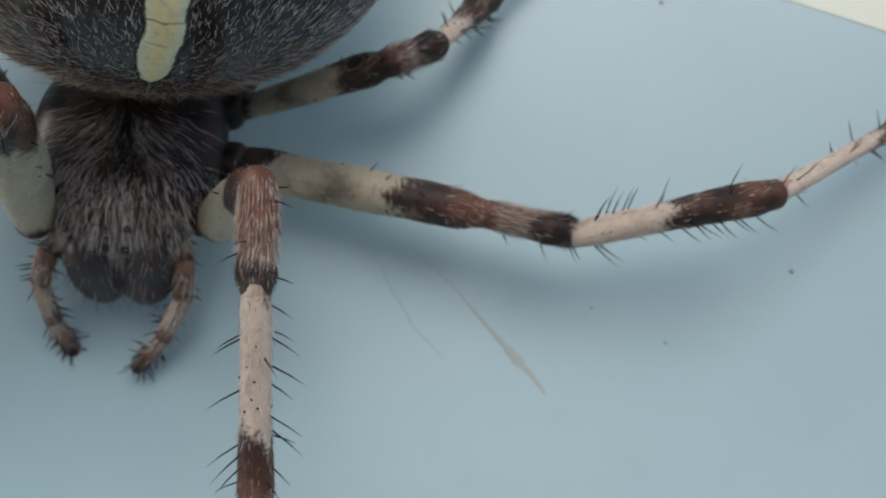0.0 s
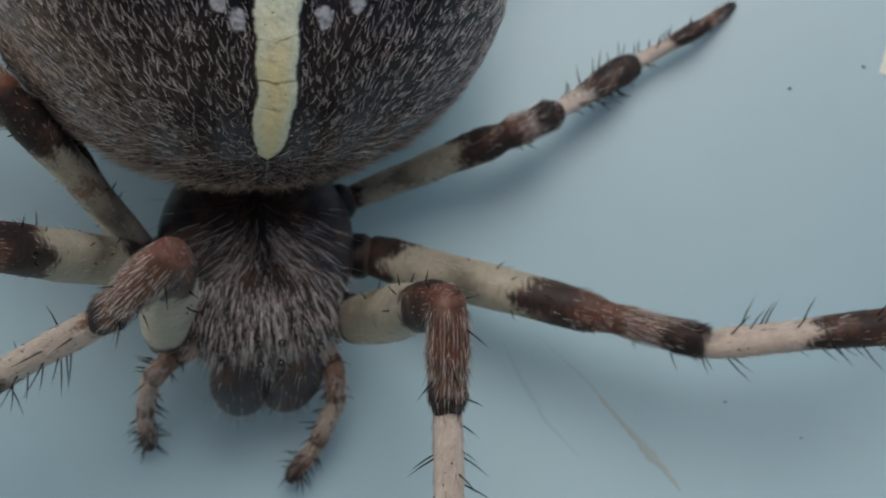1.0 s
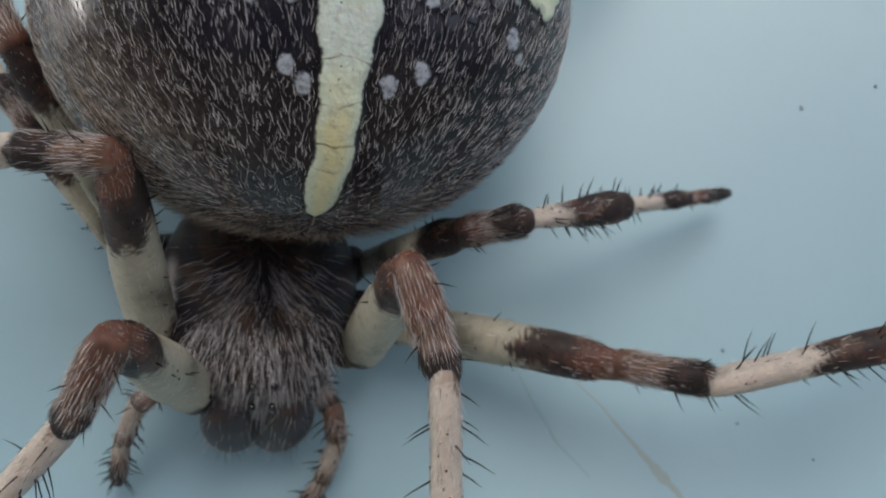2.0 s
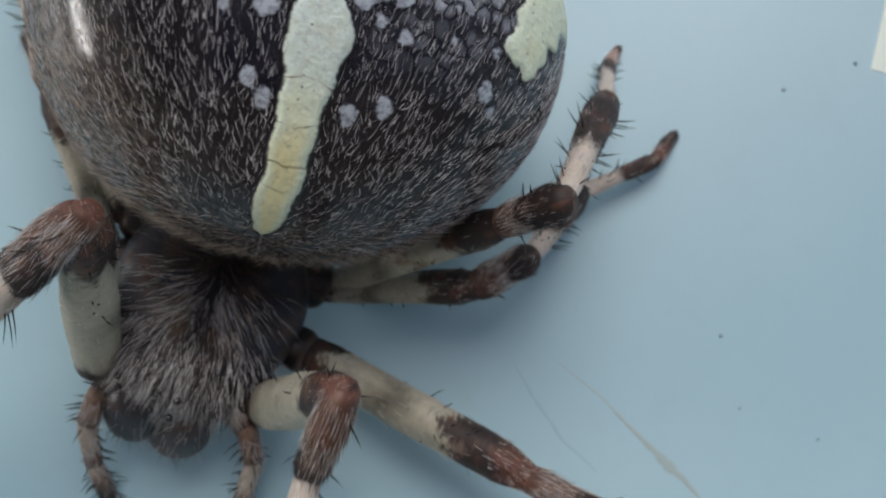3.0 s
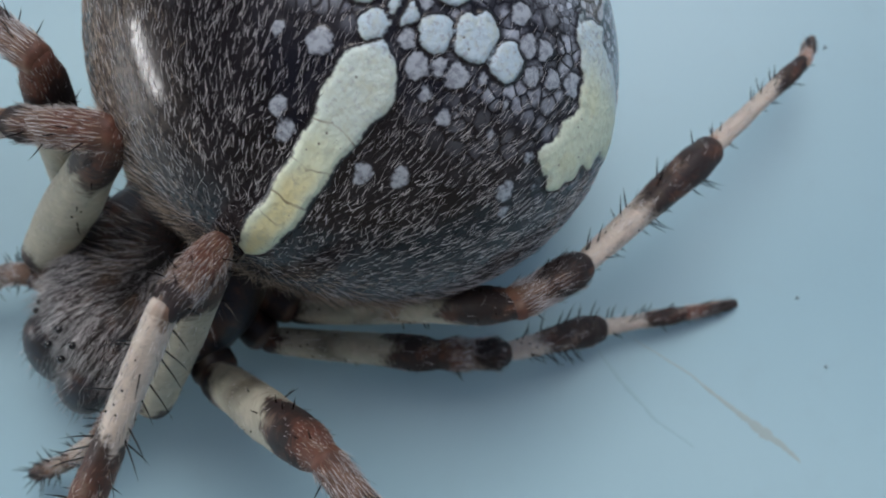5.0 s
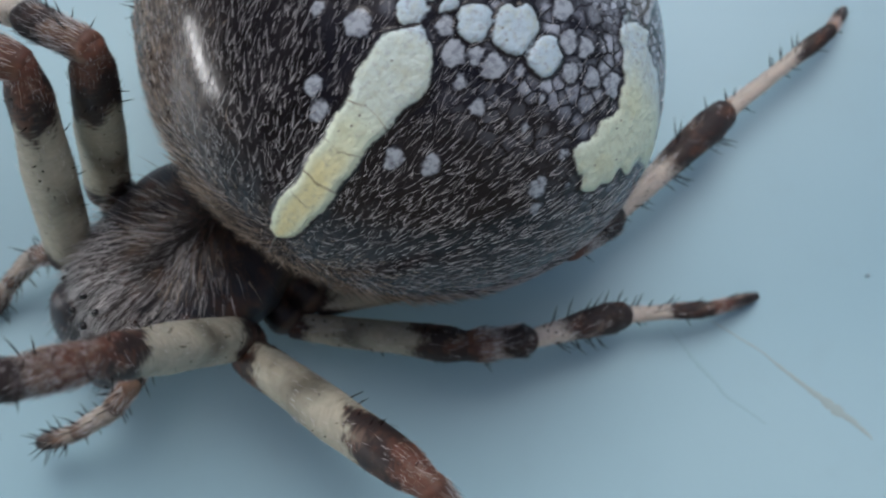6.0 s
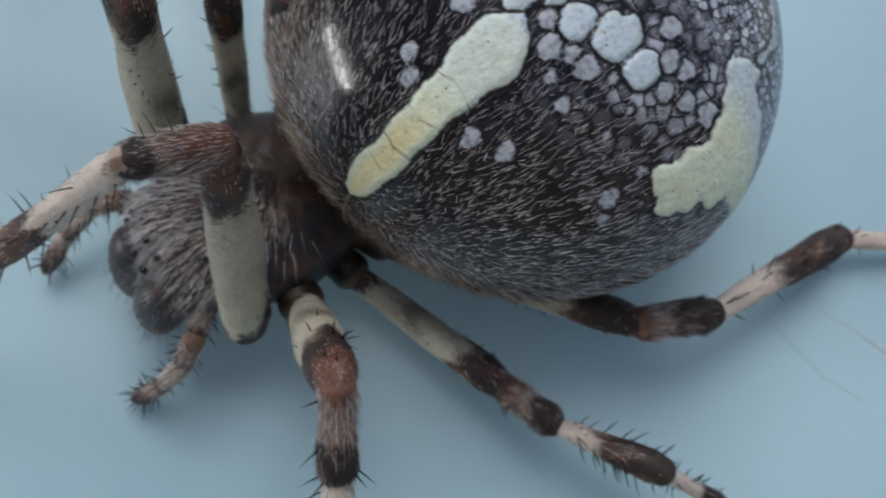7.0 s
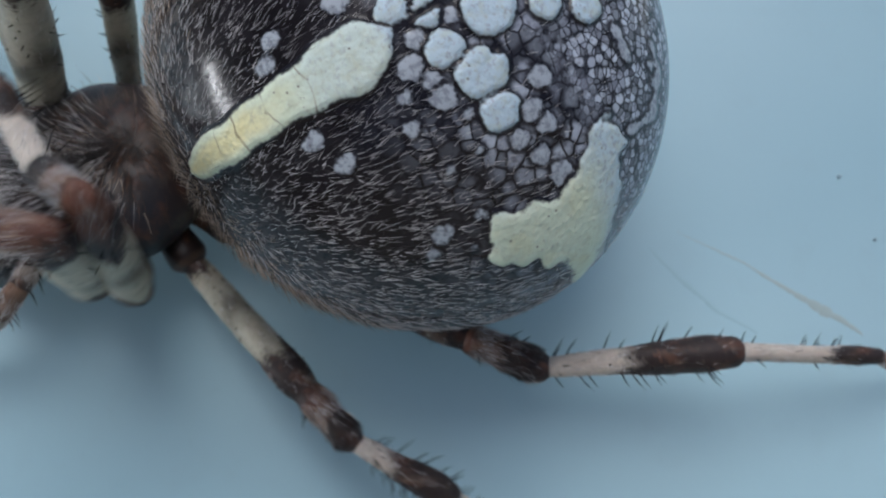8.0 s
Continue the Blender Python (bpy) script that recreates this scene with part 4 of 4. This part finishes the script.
def step(side, n, rows):
    """Keys one leg: rows of seconds, hip swing, heading, lean, side bend and five slopes in degrees."""
    leg = legs[side, n]
    poses = [(t, joints(side, n, angles)) for t, *angles in rows]
    walk(leg, [(t, ms[0]) for t, ms in poses])
    kids = {ob.name.split(".")[0]: ob for ob in leg.children}
    for k, name in enumerate(SEGMENTS):
        for ob in (kids[name], kids[name + "_bristles"]):
            walk(ob, [(t, ms[0].inverted() @ ms[k + 1]) for t, ms in poses])


def feel(side, rows):
    """Swings one feeler about its root: rows of seconds, nod and turn in degrees."""
    palp, hinge, root = palps[side]
    walk(palp, [(t, Matrix.Translation(hinge * MM) @ pose(0, 0, 0, nod, 0, turn) @ root) for t, nod, turn in rows])


def motions():
    walk(spider, [(t, pose(x * MM, y * MM, z * MM, 0, roll, turn)) for t, x, y, z, roll, turn in (
        (0.0, -6.79, 4.19, -0.05, 7.2, -2.4),
        (0.5, -7.16, 3.88, -0.01, 9.7, 7.3),
        (0.8, -7.51, 3.57, 0.13, 12.0, 4.6),
        (1.0, -7.34, 3.86, 0.22, 13.6, 5.7),
        (1.2, -7.90, 3.74, 0.19, 13.5, 5.7),
        (2.3, -7.31, 3.46, 0.00, 13.2, -0.8),
        (2.5, -7.72, 2.98, -0.03, 13.1, -1.3),
        (2.8, -8.26, 2.71, -0.13, 12.8, -14.6),
        (3.0, -7.75, 3.82, -0.19, 12.6, -25.6),
        (3.3, -8.10, 4.21, -0.15, 8.4, -35.9),
        (3.5, -8.75, 3.91, -0.13, 5.6, -39.3),
        (3.8, -8.94, 4.14, -0.15, 4.5, -38.2),
        (4.0, -8.89, 4.07, -0.17, 3.8, -38.9),
        (4.2, -9.05, 4.27, -0.12, 2.4, -44.5),
        (4.5, -9.33, 4.13, -0.04, 0.4, -49.3),
        (4.7, -9.18, 4.38, -0.03, -0.6, -54.1),
        (5.8, -9.57, 4.71, 0.01, -6.1, -62.3),
        (6.0, -10.06, 4.47, 0.02, -7.1, -63.1),
        (6.3, -10.37, 4.85, 0.27, -8.2, -55.1),
        (6.5, -11.14, 5.55, 0.44, -9.0, -61.2),
        (6.7, -10.38, 5.32, 0.38, -7.5, -68.1),
        (7.0, -10.51, 5.43, 0.28, -5.4, -70.4),
        (7.3, -10.71, 5.54, 0.35, -3.6, -69.6),
        (7.5, -11.22, 5.52, 0.39, -2.5, -73.6),
        (7.6, -11.02, 5.16, 0.37, -3.8, -80.0),
        (7.8, -11.16, 5.42, 0.33, -6.5, -80.2),
        (8.0, -11.01, 5.43, 0.29, -9.1, -84.3),
    )])
    walk(abdomen, [(t, pose(x * MM, y * MM, z * MM, rx, ry, rz)) for t, x, y, z, rx, ry, rz in (
        (0.0, -0.08, -0.29, 0.30, 15.5, 9.5, 5.2),
        (0.5, -0.05, -0.08, 0.59, 15.6, 7.1, 1.3),
        (0.8, 0.88, -0.40, 0.45, 5.3, -2.9, 2.5),
        (1.0, 0.30, -0.95, -0.01, 1.2, -2.1, 1.8),
        (1.2, 0.91, -0.82, 0.15, 1.4, -3.5, 1.9),
        (2.3, 0.65, -0.96, 0.15, 4.4, 1.8, 3.1),
        (2.5, 0.72, -0.93, 0.19, 6.0, -0.7, 1.8),
        (2.8, 1.09, -1.17, 0.19, 1.7, -3.9, 10.5),
        (3.0, 0.82, -1.04, 0.39, -3.8, -0.1, 14.0),
        (3.3, 1.06, -1.29, 0.04, -0.3, 4.6, 17.5),
        (3.5, 0.68, -1.13, 0.15, 2.6, 5.8, 17.2),
        (3.8, 0.52, -0.96, -0.02, 1.4, 6.6, 12.9),
        (4.0, 0.55, -1.02, -0.08, 1.0, 8.4, 11.2),
        (4.2, 0.53, -0.72, -0.24, 1.9, 13.1, 12.8),
        (4.5, 0.65, -1.02, 0.18, 0.1, 14.8, 16.7),
        (4.7, 0.56, -0.86, 0.31, 0.2, 16.8, 19.6),
        (5.8, 1.12, -0.79, -0.07, 0.2, 16.0, 23.4),
        (6.0, 0.86, -0.76, 0.04, 1.6, 17.3, 22.6),
        (6.3, 0.54, -0.66, -0.43, -1.9, 15.2, 10.1),
        (6.5, 0.63, -1.00, -0.34, -6.7, 18.5, 6.2),
        (6.7, 0.66, -0.64, -0.77, 0.9, 13.6, 12.6),
        (7.0, 1.14, -0.30, -0.65, 1.8, 10.2, 13.3),
        (7.3, 1.29, -0.56, -0.38, -4.7, 11.1, 8.5),
        (7.5, 1.17, -0.64, 0.04, -7.8, 13.4, 9.7),
        (7.6, 1.21, -0.22, -0.29, -3.0, 10.3, 12.8),
        (7.8, 1.51, 0.02, -0.31, 0.0, 11.4, 9.1),
        (8.0, 1.36, -0.17, 0.06, -1.2, 15.4, 10.3),
    )])
    feel(1, ((0, 1, -21), (0.5, 0, -32), (1, 1, -17), (2.5, 2, 1), (3, -2, 16), (4, 4, -1), (6, -8, -9), (6.5, 18, 11), (7, 11, 1), (7.5, 5, 0), (8, 5, 0)))
    feel(-1, ((0, 13, 6), (0.5, 19, -33), (1, 18, -24), (2.5, 2, -31), (3, 2, 22), (3.5, 3, -11), (4, 1, -34), (6, 0, -18), (6.5, 0, -14), (7, 0, -10), (8, 0, -10)))
    step(1, 1, (
        (0, 0, 0, 11, 8, 87, 16, -24, -65, -54),
        (0.5, 1, -13, 13, 15, 85, 21, -27, -59, -58),
        (1, -3, 5, 7, -5, 85, -28, -14, -55, -56),
        (1.2, -3, 7, 4, -5, 89, -7, -22, -54, -55),
        (1.53, 1, 10, 5, -5, 90, -1, -22, -54, -54),
        (1.92, 17, 14, 2, -9, 100, 11, -17, -55, -54),
        (2.3, 10, 15, 3, -7, 94, 13, -24, -55, -54),
        (2.5, 5, 17, 7, 25, 94, 1, -14, -32, -51),
        (2.8, 16, 14, 4, -4, 91, -1, -19, -48, -52),
        (3, 2, 14, 10, -6, 96, -40, -5, -50, -54),
        (3.3, 35, 37, 3, 7, 113, -20, -11, -35, -49),
        (3.5, 32, 14, -2, -2, 67, -46, -9, -48, -27),
        (3.8, -3, 25, 8, -3, 75, -40, -10, -46, -48),
        (4, 10, 43, 17, 20, 96, -31, -42, -7, -38),
        (4.2, -1, -1, 11, -1, 82, -28, -21, -43, -55),
        (4.5, 50, -7, 11, -1, 63, -38, -7, -52, -55),
        (4.6, 4, 5, 9, 3, 103, 4, -23, -55, -59),
        (4.7, -1, 17, 8, 10, 125, 46, -29, -60, -58),
        (5.03, -5, 17, 9, 6, 124, 48, -30, -65, -61),
        (5.42, -10, 17, 9, 0, 134, 60, -26, -71, -63),
        (5.8, -15, 17, 10, -2, 120, 54, -34, -77, -68),
        (6, 54, -14, 9, -1, 73, 59, -42, -68, -63),
        (6.15, 49, -22, 14, 6, 73, 19, -32, -50, -55),
        (6.3, 43, -26, 17, 9, 66, -16, -26, -34, -49),
        (6.5, 6, 10, 1, 1, 115, 50, -46, -64, -66),
        (6.7, -38, 9, 1, -14, 118, 40, -60, -54, -30),
        (7, 11, 14, -13, -42, 111, 47, -34, -50, -51),
        (7.3, -30, 16, 6, 10, 121, 42, -49, -51, -60),
        (7.4, -41, -9, 0, 6, 112, 4, -34, -49, -58),
        (7.5, 5, -38, -12, -1, 89, -30, -23, -48, -56),
        (7.8, -36, -11, -6, 0, 107, -5, -26, -56, -57),
        (8, 30, -32, 7, 12, 102, -7, -26, -49, -56),
    ))
    step(1, 2, (
        (0, 0, 86, -28, 24, 13, 17, 11, -31, -61),
        (0.5, 0, 76, -34, 19, 18, 21, 9, -24, -55),
        (1, 2, 83, -34, 20, 28, 29, 18, -38, -45),
        (1.2, -6, 86, -31, 17, 33, 32, 9, -35, -33),
        (1.53, -14, 90, -29, 16, 44, 40, 18, -34, -32),
        (1.92, -7, 91, -27, 18, 33, 31, 11, -36, -34),
        (2.3, -6, 92, -25, 19, 33, 31, 13, -36, -36),
        (2.4, -17, 75, -11, 9, 46, 15, -10, -19, -16),
        (2.5, -12, 53, 6, 1, 56, -25, -32, 8, -23),
        (2.8, -6, 67, 7, -3, 52, 14, -6, -18, -30),
        (3, 3, 82, 0, 1, 22, 25, 28, -15, -38),
        (3.3, 5, 76, 8, 9, 58, -2, -13, -19, -34),
        (3.5, -5, 79, 9, -6, 43, -31, 1, -23, -40),
        (3.8, 1, 90, 7, 24, 19, 8, 4, -13, -36),
        (4, 13, 88, 26, 26, 28, -3, 4, -2, -32),
        (4.2, -1, 75, 10, 0, 46, -29, -5, -31, -41),
        (4.5, 3, 94, 10, -2, 17, -27, 11, -27, -42),
        (4.7, -1, 82, 11, -1, 47, -2, -20, -44, -47),
        (5.03, -7, 88, 14, -2, 55, -4, -14, -45, -48),
        (5.42, -10, 95, 16, -3, 38, -21, -20, -45, -51),
        (5.8, -14, 101, 18, -5, 34, -30, -20, -45, -52),
        (6, 1, 98, 17, -2, 27, -33, -16, -45, -47),
        (6.3, -31, 93, 30, -9, 18, -13, -27, -54, -58),
        (6.5, 11, 94, 10, 1, -7, -40, 7, -34, -45),
        (6.7, -63, 105, 17, -25, 61, -82, -68, -33, -44),
        (7, 2, 63, 13, 0, 65, -41, -37, -44, -46),
        (7.3, -46, 39, 26, 4, 77, -44, -17, -58, -55),
        (7.5, 5, 89, 9, 1, 40, -55, -8, -41, -44),
        (7.55, 31, 30, -4, 7, 58, -46, -29, -41, -26),
        (7.6, -63, -14, 2, 12, 113, -44, -45, -36, -3),
        (7.8, -63, -8, 18, 17, 111, -31, -37, -30, -31),
        (8, 2, -67, -5, -12, 97, -37, -31, -24, -37),
    ))
    step(1, 3, (
        (0, 11, 116, -20, 15, 38, -8, -34, -15, -24),
        (0.5, 14, 112, -22, 3, 33, 44, -36, -8, -21),
        (1, 12, 112, -13, 5, 32, -5, -10, 11, -23),
        (1.2, 2, 114, -13, 0, 45, 7, -14, -14, -9),
        (1.53, -1, 108, -8, 0, 51, 10, -16, -18, -13),
        (1.92, -5, 102, -3, 1, 69, 22, -14, -22, -18),
        (2.3, -2, 96, 1, 1, 66, 15, -24, -28, -23),
        (2.5, -5, 106, -10, -4, 57, 4, -35, 4, -30),
        (2.8, 13, 128, -13, 8, 48, -2, -18, -12, -21),
        (3, 14, 147, -35, -9, 51, 9, -31, 6, -29),
        (3.3, 4, 109, -11, 5, 27, -6, -8, -5, -11),
        (3.5, -8, 130, -14, 6, 20, -6, -13, 3, -24),
        (3.8, 8, 134, -26, 5, 37, -21, -27, -20, -19),
        (4, -12, 95, 22, -4, 37, -15, -17, -19, -13),
        (4.2, 6, 119, -19, 6, 22, -3, -21, -22, -18),
        (4.5, -3, 132, -26, 4, 15, -6, -26, -2, -31),
        (4.7, -2, 138, -21, 6, 19, -10, -33, -17, -21),
        (5.03, -4, 136, -25, 6, 11, -8, -30, -16, -22),
        (5.42, -8, 133, -29, 5, 14, 2, -21, -15, -24),
        (5.8, -6, 130, -28, 8, -8, -6, -23, -13, -24),
        (6, -2, 139, -38, 0, 9, -19, -35, -14, -35),
        (6.3, -22, 130, -31, 5, -2, 5, -46, -24, -25),
        (6.5, 3, 112, 8, 15, -12, 38, -29, -23, -53),
        (6.7, -33, 116, 18, 3, 10, -21, -17, -48, -45),
        (7, 7, 110, -1, 13, -2, 0, 2, -42, -40),
        (7.3, -2, 117, 4, 11, -12, -4, -2, -7, -27),
        (7.5, 7, 118, 12, 14, -7, 3, 1, -7, -38),
        (7.6, -43, 69, 36, 16, 67, 12, -17, -42, -39),
        (7.8, -37, 113, 5, -3, 28, -13, -17, -75, -71),
        (8, 4, 109, -8, 16, 1, -5, -30, -38, -36),
    ))
    step(1, 4, (
        (0, 3, 143, 3, -1, 43, 6, -17, -39, -25),
        (1.2, 20, 142, 4, -1, 46, 12, -13, -35, -22),
        (1.53, 21, 141, 4, -1, 58, 22, -7, -34, -31),
        (1.92, 18, 140, 2, -1, 47, 13, -13, -34, -22),
        (2.3, 18, 139, 1, -1, 48, 14, -13, -34, -22),
        (2.5, 17, 138, 0, -1, 48, 14, -12, -34, -22),
        (2.8, 17, 138, 0, -1, 48, 14, -12, -34, -22),
        (3, -8, 136, -3, 28, 57, 63, -43, -57, -28),
        (3.3, 10, 164, -22, -1, 67, 21, -38, -50, -41),
        (3.5, 11, 158, -13, 3, 47, 15, -48, -24, -32),
        (3.8, 5, 138, -18, 6, 50, -9, -39, -24, -28),
        (4, -4, 147, -30, 1, 32, -15, -22, -10, -40),
        (4.2, 9, 153, -35, -1, 42, -15, -25, -22, -53),
        (4.5, -3, 158, -45, 4, 29, -34, -23, -9, -44),
        (4.7, 1, 160, -29, 8, 37, -21, -30, -29, -59),
        (5.03, -2, 159, -34, 10, 41, -18, -24, -26, -52),
        (5.42, -4, 157, -39, 14, 20, -33, -33, -24, -43),
        (5.8, -5, 154, -45, 17, 10, -38, -35, -22, -37),
        (6, -5, 160, -30, 16, 18, -41, -29, -15, -48),
        (6.15, -19, 148, -28, 23, 23, 6, -47, -40, -49),
        (6.3, -34, 142, -20, 22, 30, 52, -61, -60, -30),
        (6.5, -29, 129, -3, 40, 16, 67, -49, -43, -36),
        (6.6, -35, 140, -22, 20, 20, 7, -49, -37, -37),
        (6.7, -27, 145, -30, 12, 20, -36, -45, -21, -34),
        (7, 13, 136, -65, -5, 9, -23, -47, -13, -30),
        (7.3, -1, 137, -45, 6, 12, 11, -42, -38, -17),
        (7.5, -17, 138, -19, 5, 18, 38, -46, -22, -48),
        (7.6, 0, 135, -29, 14, 2, 0, -34, -18, -22),
        (7.8, 2, 130, -19, 25, -8, -4, -5, -24, -59),
        (8, 17, 132, 8, 28, -6, 1, 5, -13, -49),
    ))
    step(-1, 1, (
        (0, -9, 43, 5, 29, 101, -29, -29, -50, -57),
        (0.5, -21, 56, 12, 30, 96, -32, -29, -49, -58),
        (1, 2, 61, 5, 17, 93, -45, -46, -51, -57),
        (1.2, -59, 52, 23, 33, 86, -35, -28, -49, -55),
        (1.53, -28, 41, 17, 26, 102, -33, -23, -53, -61),
        (1.92, -33, 43, 16, 11, 85, -42, -29, -57, -62),
        (2.3, -23, 37, 13, 1, 83, -44, -26, -60, -63),
        (2.5, 8, 56, 1, 1, 76, -53, -29, -62, -61),
        (2.8, -12, 34, 13, 1, 77, -16, -31, -64, -64),
        (3, -20, 62, 27, -29, 92, -49, -39, -62, -68),
        (3.3, -3, 20, 9, 0, 78, -1, -30, -62, -61),
        (3.5, 16, 54, 16, -7, 104, -51, -46, -29, -49),
        (3.8, -2, 33, 1, 0, 88, -4, -32, -53, -59),
        (4, -34, 80, 36, 3, 90, -58, -57, -23, -36),
        (4.2, -4, 35, -4, 1, 85, -3, -33, -51, -54),
        (4.5, -4, 66, 28, -12, 104, -40, -24, -55, -56),
        (4.7, 1, 57, 24, -5, 107, -29, -20, -51, -54),
        (5.03, 6, 55, 22, -5, 116, -9, -16, -53, -55),
        (5.42, 10, 53, 20, -5, 101, -4, -23, -53, -53),
        (5.8, 15, 51, 17, -5, 97, 10, -25, -55, -53),
        (6, -20, 52, 25, -2, 92, 15, -23, -58, -56),
        (6.3, 14, 42, 7, 0, 79, 13, -21, -53, -52),
        (6.5, 4, 78, 6, 0, 72, -23, 3, -49, -52),
        (6.7, 20, 63, 2, -2, 74, -34, -4, -42, -48),
        (7, 28, 58, 17, 1, 90, 0, -21, -53, -53),
        (7.3, 24, 56, 20, 5, 96, 4, -25, -56, -54),
        (7.5, 20, 53, 19, 8, 96, 4, -26, -57, -55),
        (7.8, 33, 49, 13, 3, 99, 10, -24, -55, -52),
        (8, 44, 53, 13, 0, 98, 14, -21, -52, -50),
    ))
    step(-1, 2, (
        (0, -21, 67, 15, 3, 66, -9, -38, -60, -55),
        (1, 5, 65, 10, 1, 62, -22, -48, -64, -58),
        (1.2, -37, 82, 24, 7, 56, -21, -47, -67, -64),
        (1.53, -32, 94, 26, 4, 58, -26, -48, -68, -65),
        (1.92, -34, 108, 29, 3, 71, -24, -41, -68, -65),
        (2.3, -29, 121, 31, 1, 64, -36, -46, -68, -65),
        (2.5, -13, 109, 13, 3, 73, -54, -40, -59, -53),
        (2.8, -32, 95, 21, 5, 71, -25, -44, -66, -63),
        (3, -36, 30, 13, 7, 103, -24, -31, -53, -54),
        (3.3, -22, 62, 28, 2, 91, -27, -36, -58, -56),
        (3.5, 11, 86, 7, -35, 85, -43, -31, -54, -51),
        (3.8, -10, 65, 10, 0, 85, -5, -36, -58, -53),
        (4.2, -7, 105, 17, -2, 83, -42, -24, -48, -49),
        (4.7, -4, 84, 19, -1, 84, 0, -32, -53, -49),
        (5.03, 2, 83, 16, -3, 88, -10, -26, -48, -46),
        (5.42, 8, 82, 12, -4, 104, -15, -15, -43, -46),
        (5.8, 18, 78, 8, -2, 97, -36, -13, -38, -39),
        (6, -10, 74, 17, -3, 96, -16, -12, -48, -43),
        (6.3, 8, 79, 2, 0, 95, 3, -21, -44, -41),
        (6.5, -14, 87, 24, -3, 75, 21, -22, -50, -44),
        (6.7, 12, 79, 7, 1, 84, 9, -24, -45, -41),
        (7, -14, 83, 17, 0, 70, 21, -26, -51, -45),
        (7.3, 10, 81, 16, 6, 87, 3, -28, -49, -45),
        (7.5, -12, 85, 17, -1, 55, 50, -37, -61, -41),
        (7.8, 22, 77, 9, 3, 89, 8, -25, -47, -43),
        (8, -9, 86, 12, -2, 86, 17, -21, -47, -45),
    ))
    step(-1, 3, (
        (0, -24, 126, 12, 8, 55, -18, -49, -61, -53),
        (1, -32, 131, 15, 15, 41, -24, -54, -65, -58),
        (1.2, -30, 133, 12, 13, 37, -21, -52, -63, -56),
        (1.53, -31, 137, 7, 6, 39, -11, -41, -60, -53),
        (1.92, -21, 141, -1, 3, 19, -14, -40, -58, -36),
        (2.3, -18, 147, -4, 1, 9, -8, -34, -51, -26),
        (3, -24, 139, -4, 1, 11, -9, -35, -53, -27),
        (4, -12, 142, 0, 1, 22, -3, -29, -47, -21),
        (4.7, -8, 142, 3, 0, 25, -1, -27, -44, -19),
        (5.03, 3, 135, 2, 0, 54, 3, -26, -46, -45),
        (5.42, 10, 128, 3, -2, 60, -4, -34, -49, -40),
        (5.8, 16, 120, 4, -3, 77, 0, -38, -49, -43),
        (6, 18, 116, 4, -4, 86, 2, -40, -50, -43),
        (6.3, 11, 56, 12, 4, 85, 6, -44, -52, -44),
        (6.5, -16, 102, 20, -3, 57, 17, -31, -52, -38),
        (6.7, 3, 96, 2, 3, 50, 7, -24, -40, -36),
        (7, -4, 109, 11, 1, 67, -7, -35, -49, -45),
        (7.3, 4, 112, 13, 9, 66, -8, -39, -50, -43),
        (7.5, -7, 112, 1, -1, 38, 23, -35, -56, -36),
        (7.8, 19, 113, 7, 4, 70, -2, -38, -49, -42),
        (8, 7, 118, 8, 0, 71, -1, -31, -47, -43),
    ))
    step(-1, 4, (
        (0, 27, 134, -20, -11, 75, -16, -47, -59, -49),
        (1, -56, 140, -5, 8, 50, -18, -51, -63, -52),
        (1.2, -45, 141, -5, 6, 47, -16, -48, -61, -52),
        (1.53, -34, 143, -6, 3, 40, -13, -42, -58, -51),
        (1.92, -32, 148, -6, 0, 42, -2, -29, -53, -48),
        (2.3, -19, 152, -8, -2, 22, -5, -28, -50, -36),
        (3, -21, 143, -7, -1, 23, -6, -30, -51, -37),
        (4, -6, 146, -2, 0, 32, -1, -24, -46, -31),
        (4.7, -2, 145, 1, 0, 35, 2, -21, -43, -29),
        (5.03, 5, 147, 1, 0, 48, 0, -25, -45, -39),
        (5.42, 14, 148, 2, -2, 73, 10, -24, -47, -39),
        (5.8, 20, 149, 2, -4, 76, 2, -34, -49, -43),
        (6.3, 10, 155, 8, -2, 89, -3, -40, -51, -42),
        (8, 23, 161, 10, -1, 85, -3, -41, -52, -42),
    ))


motions()
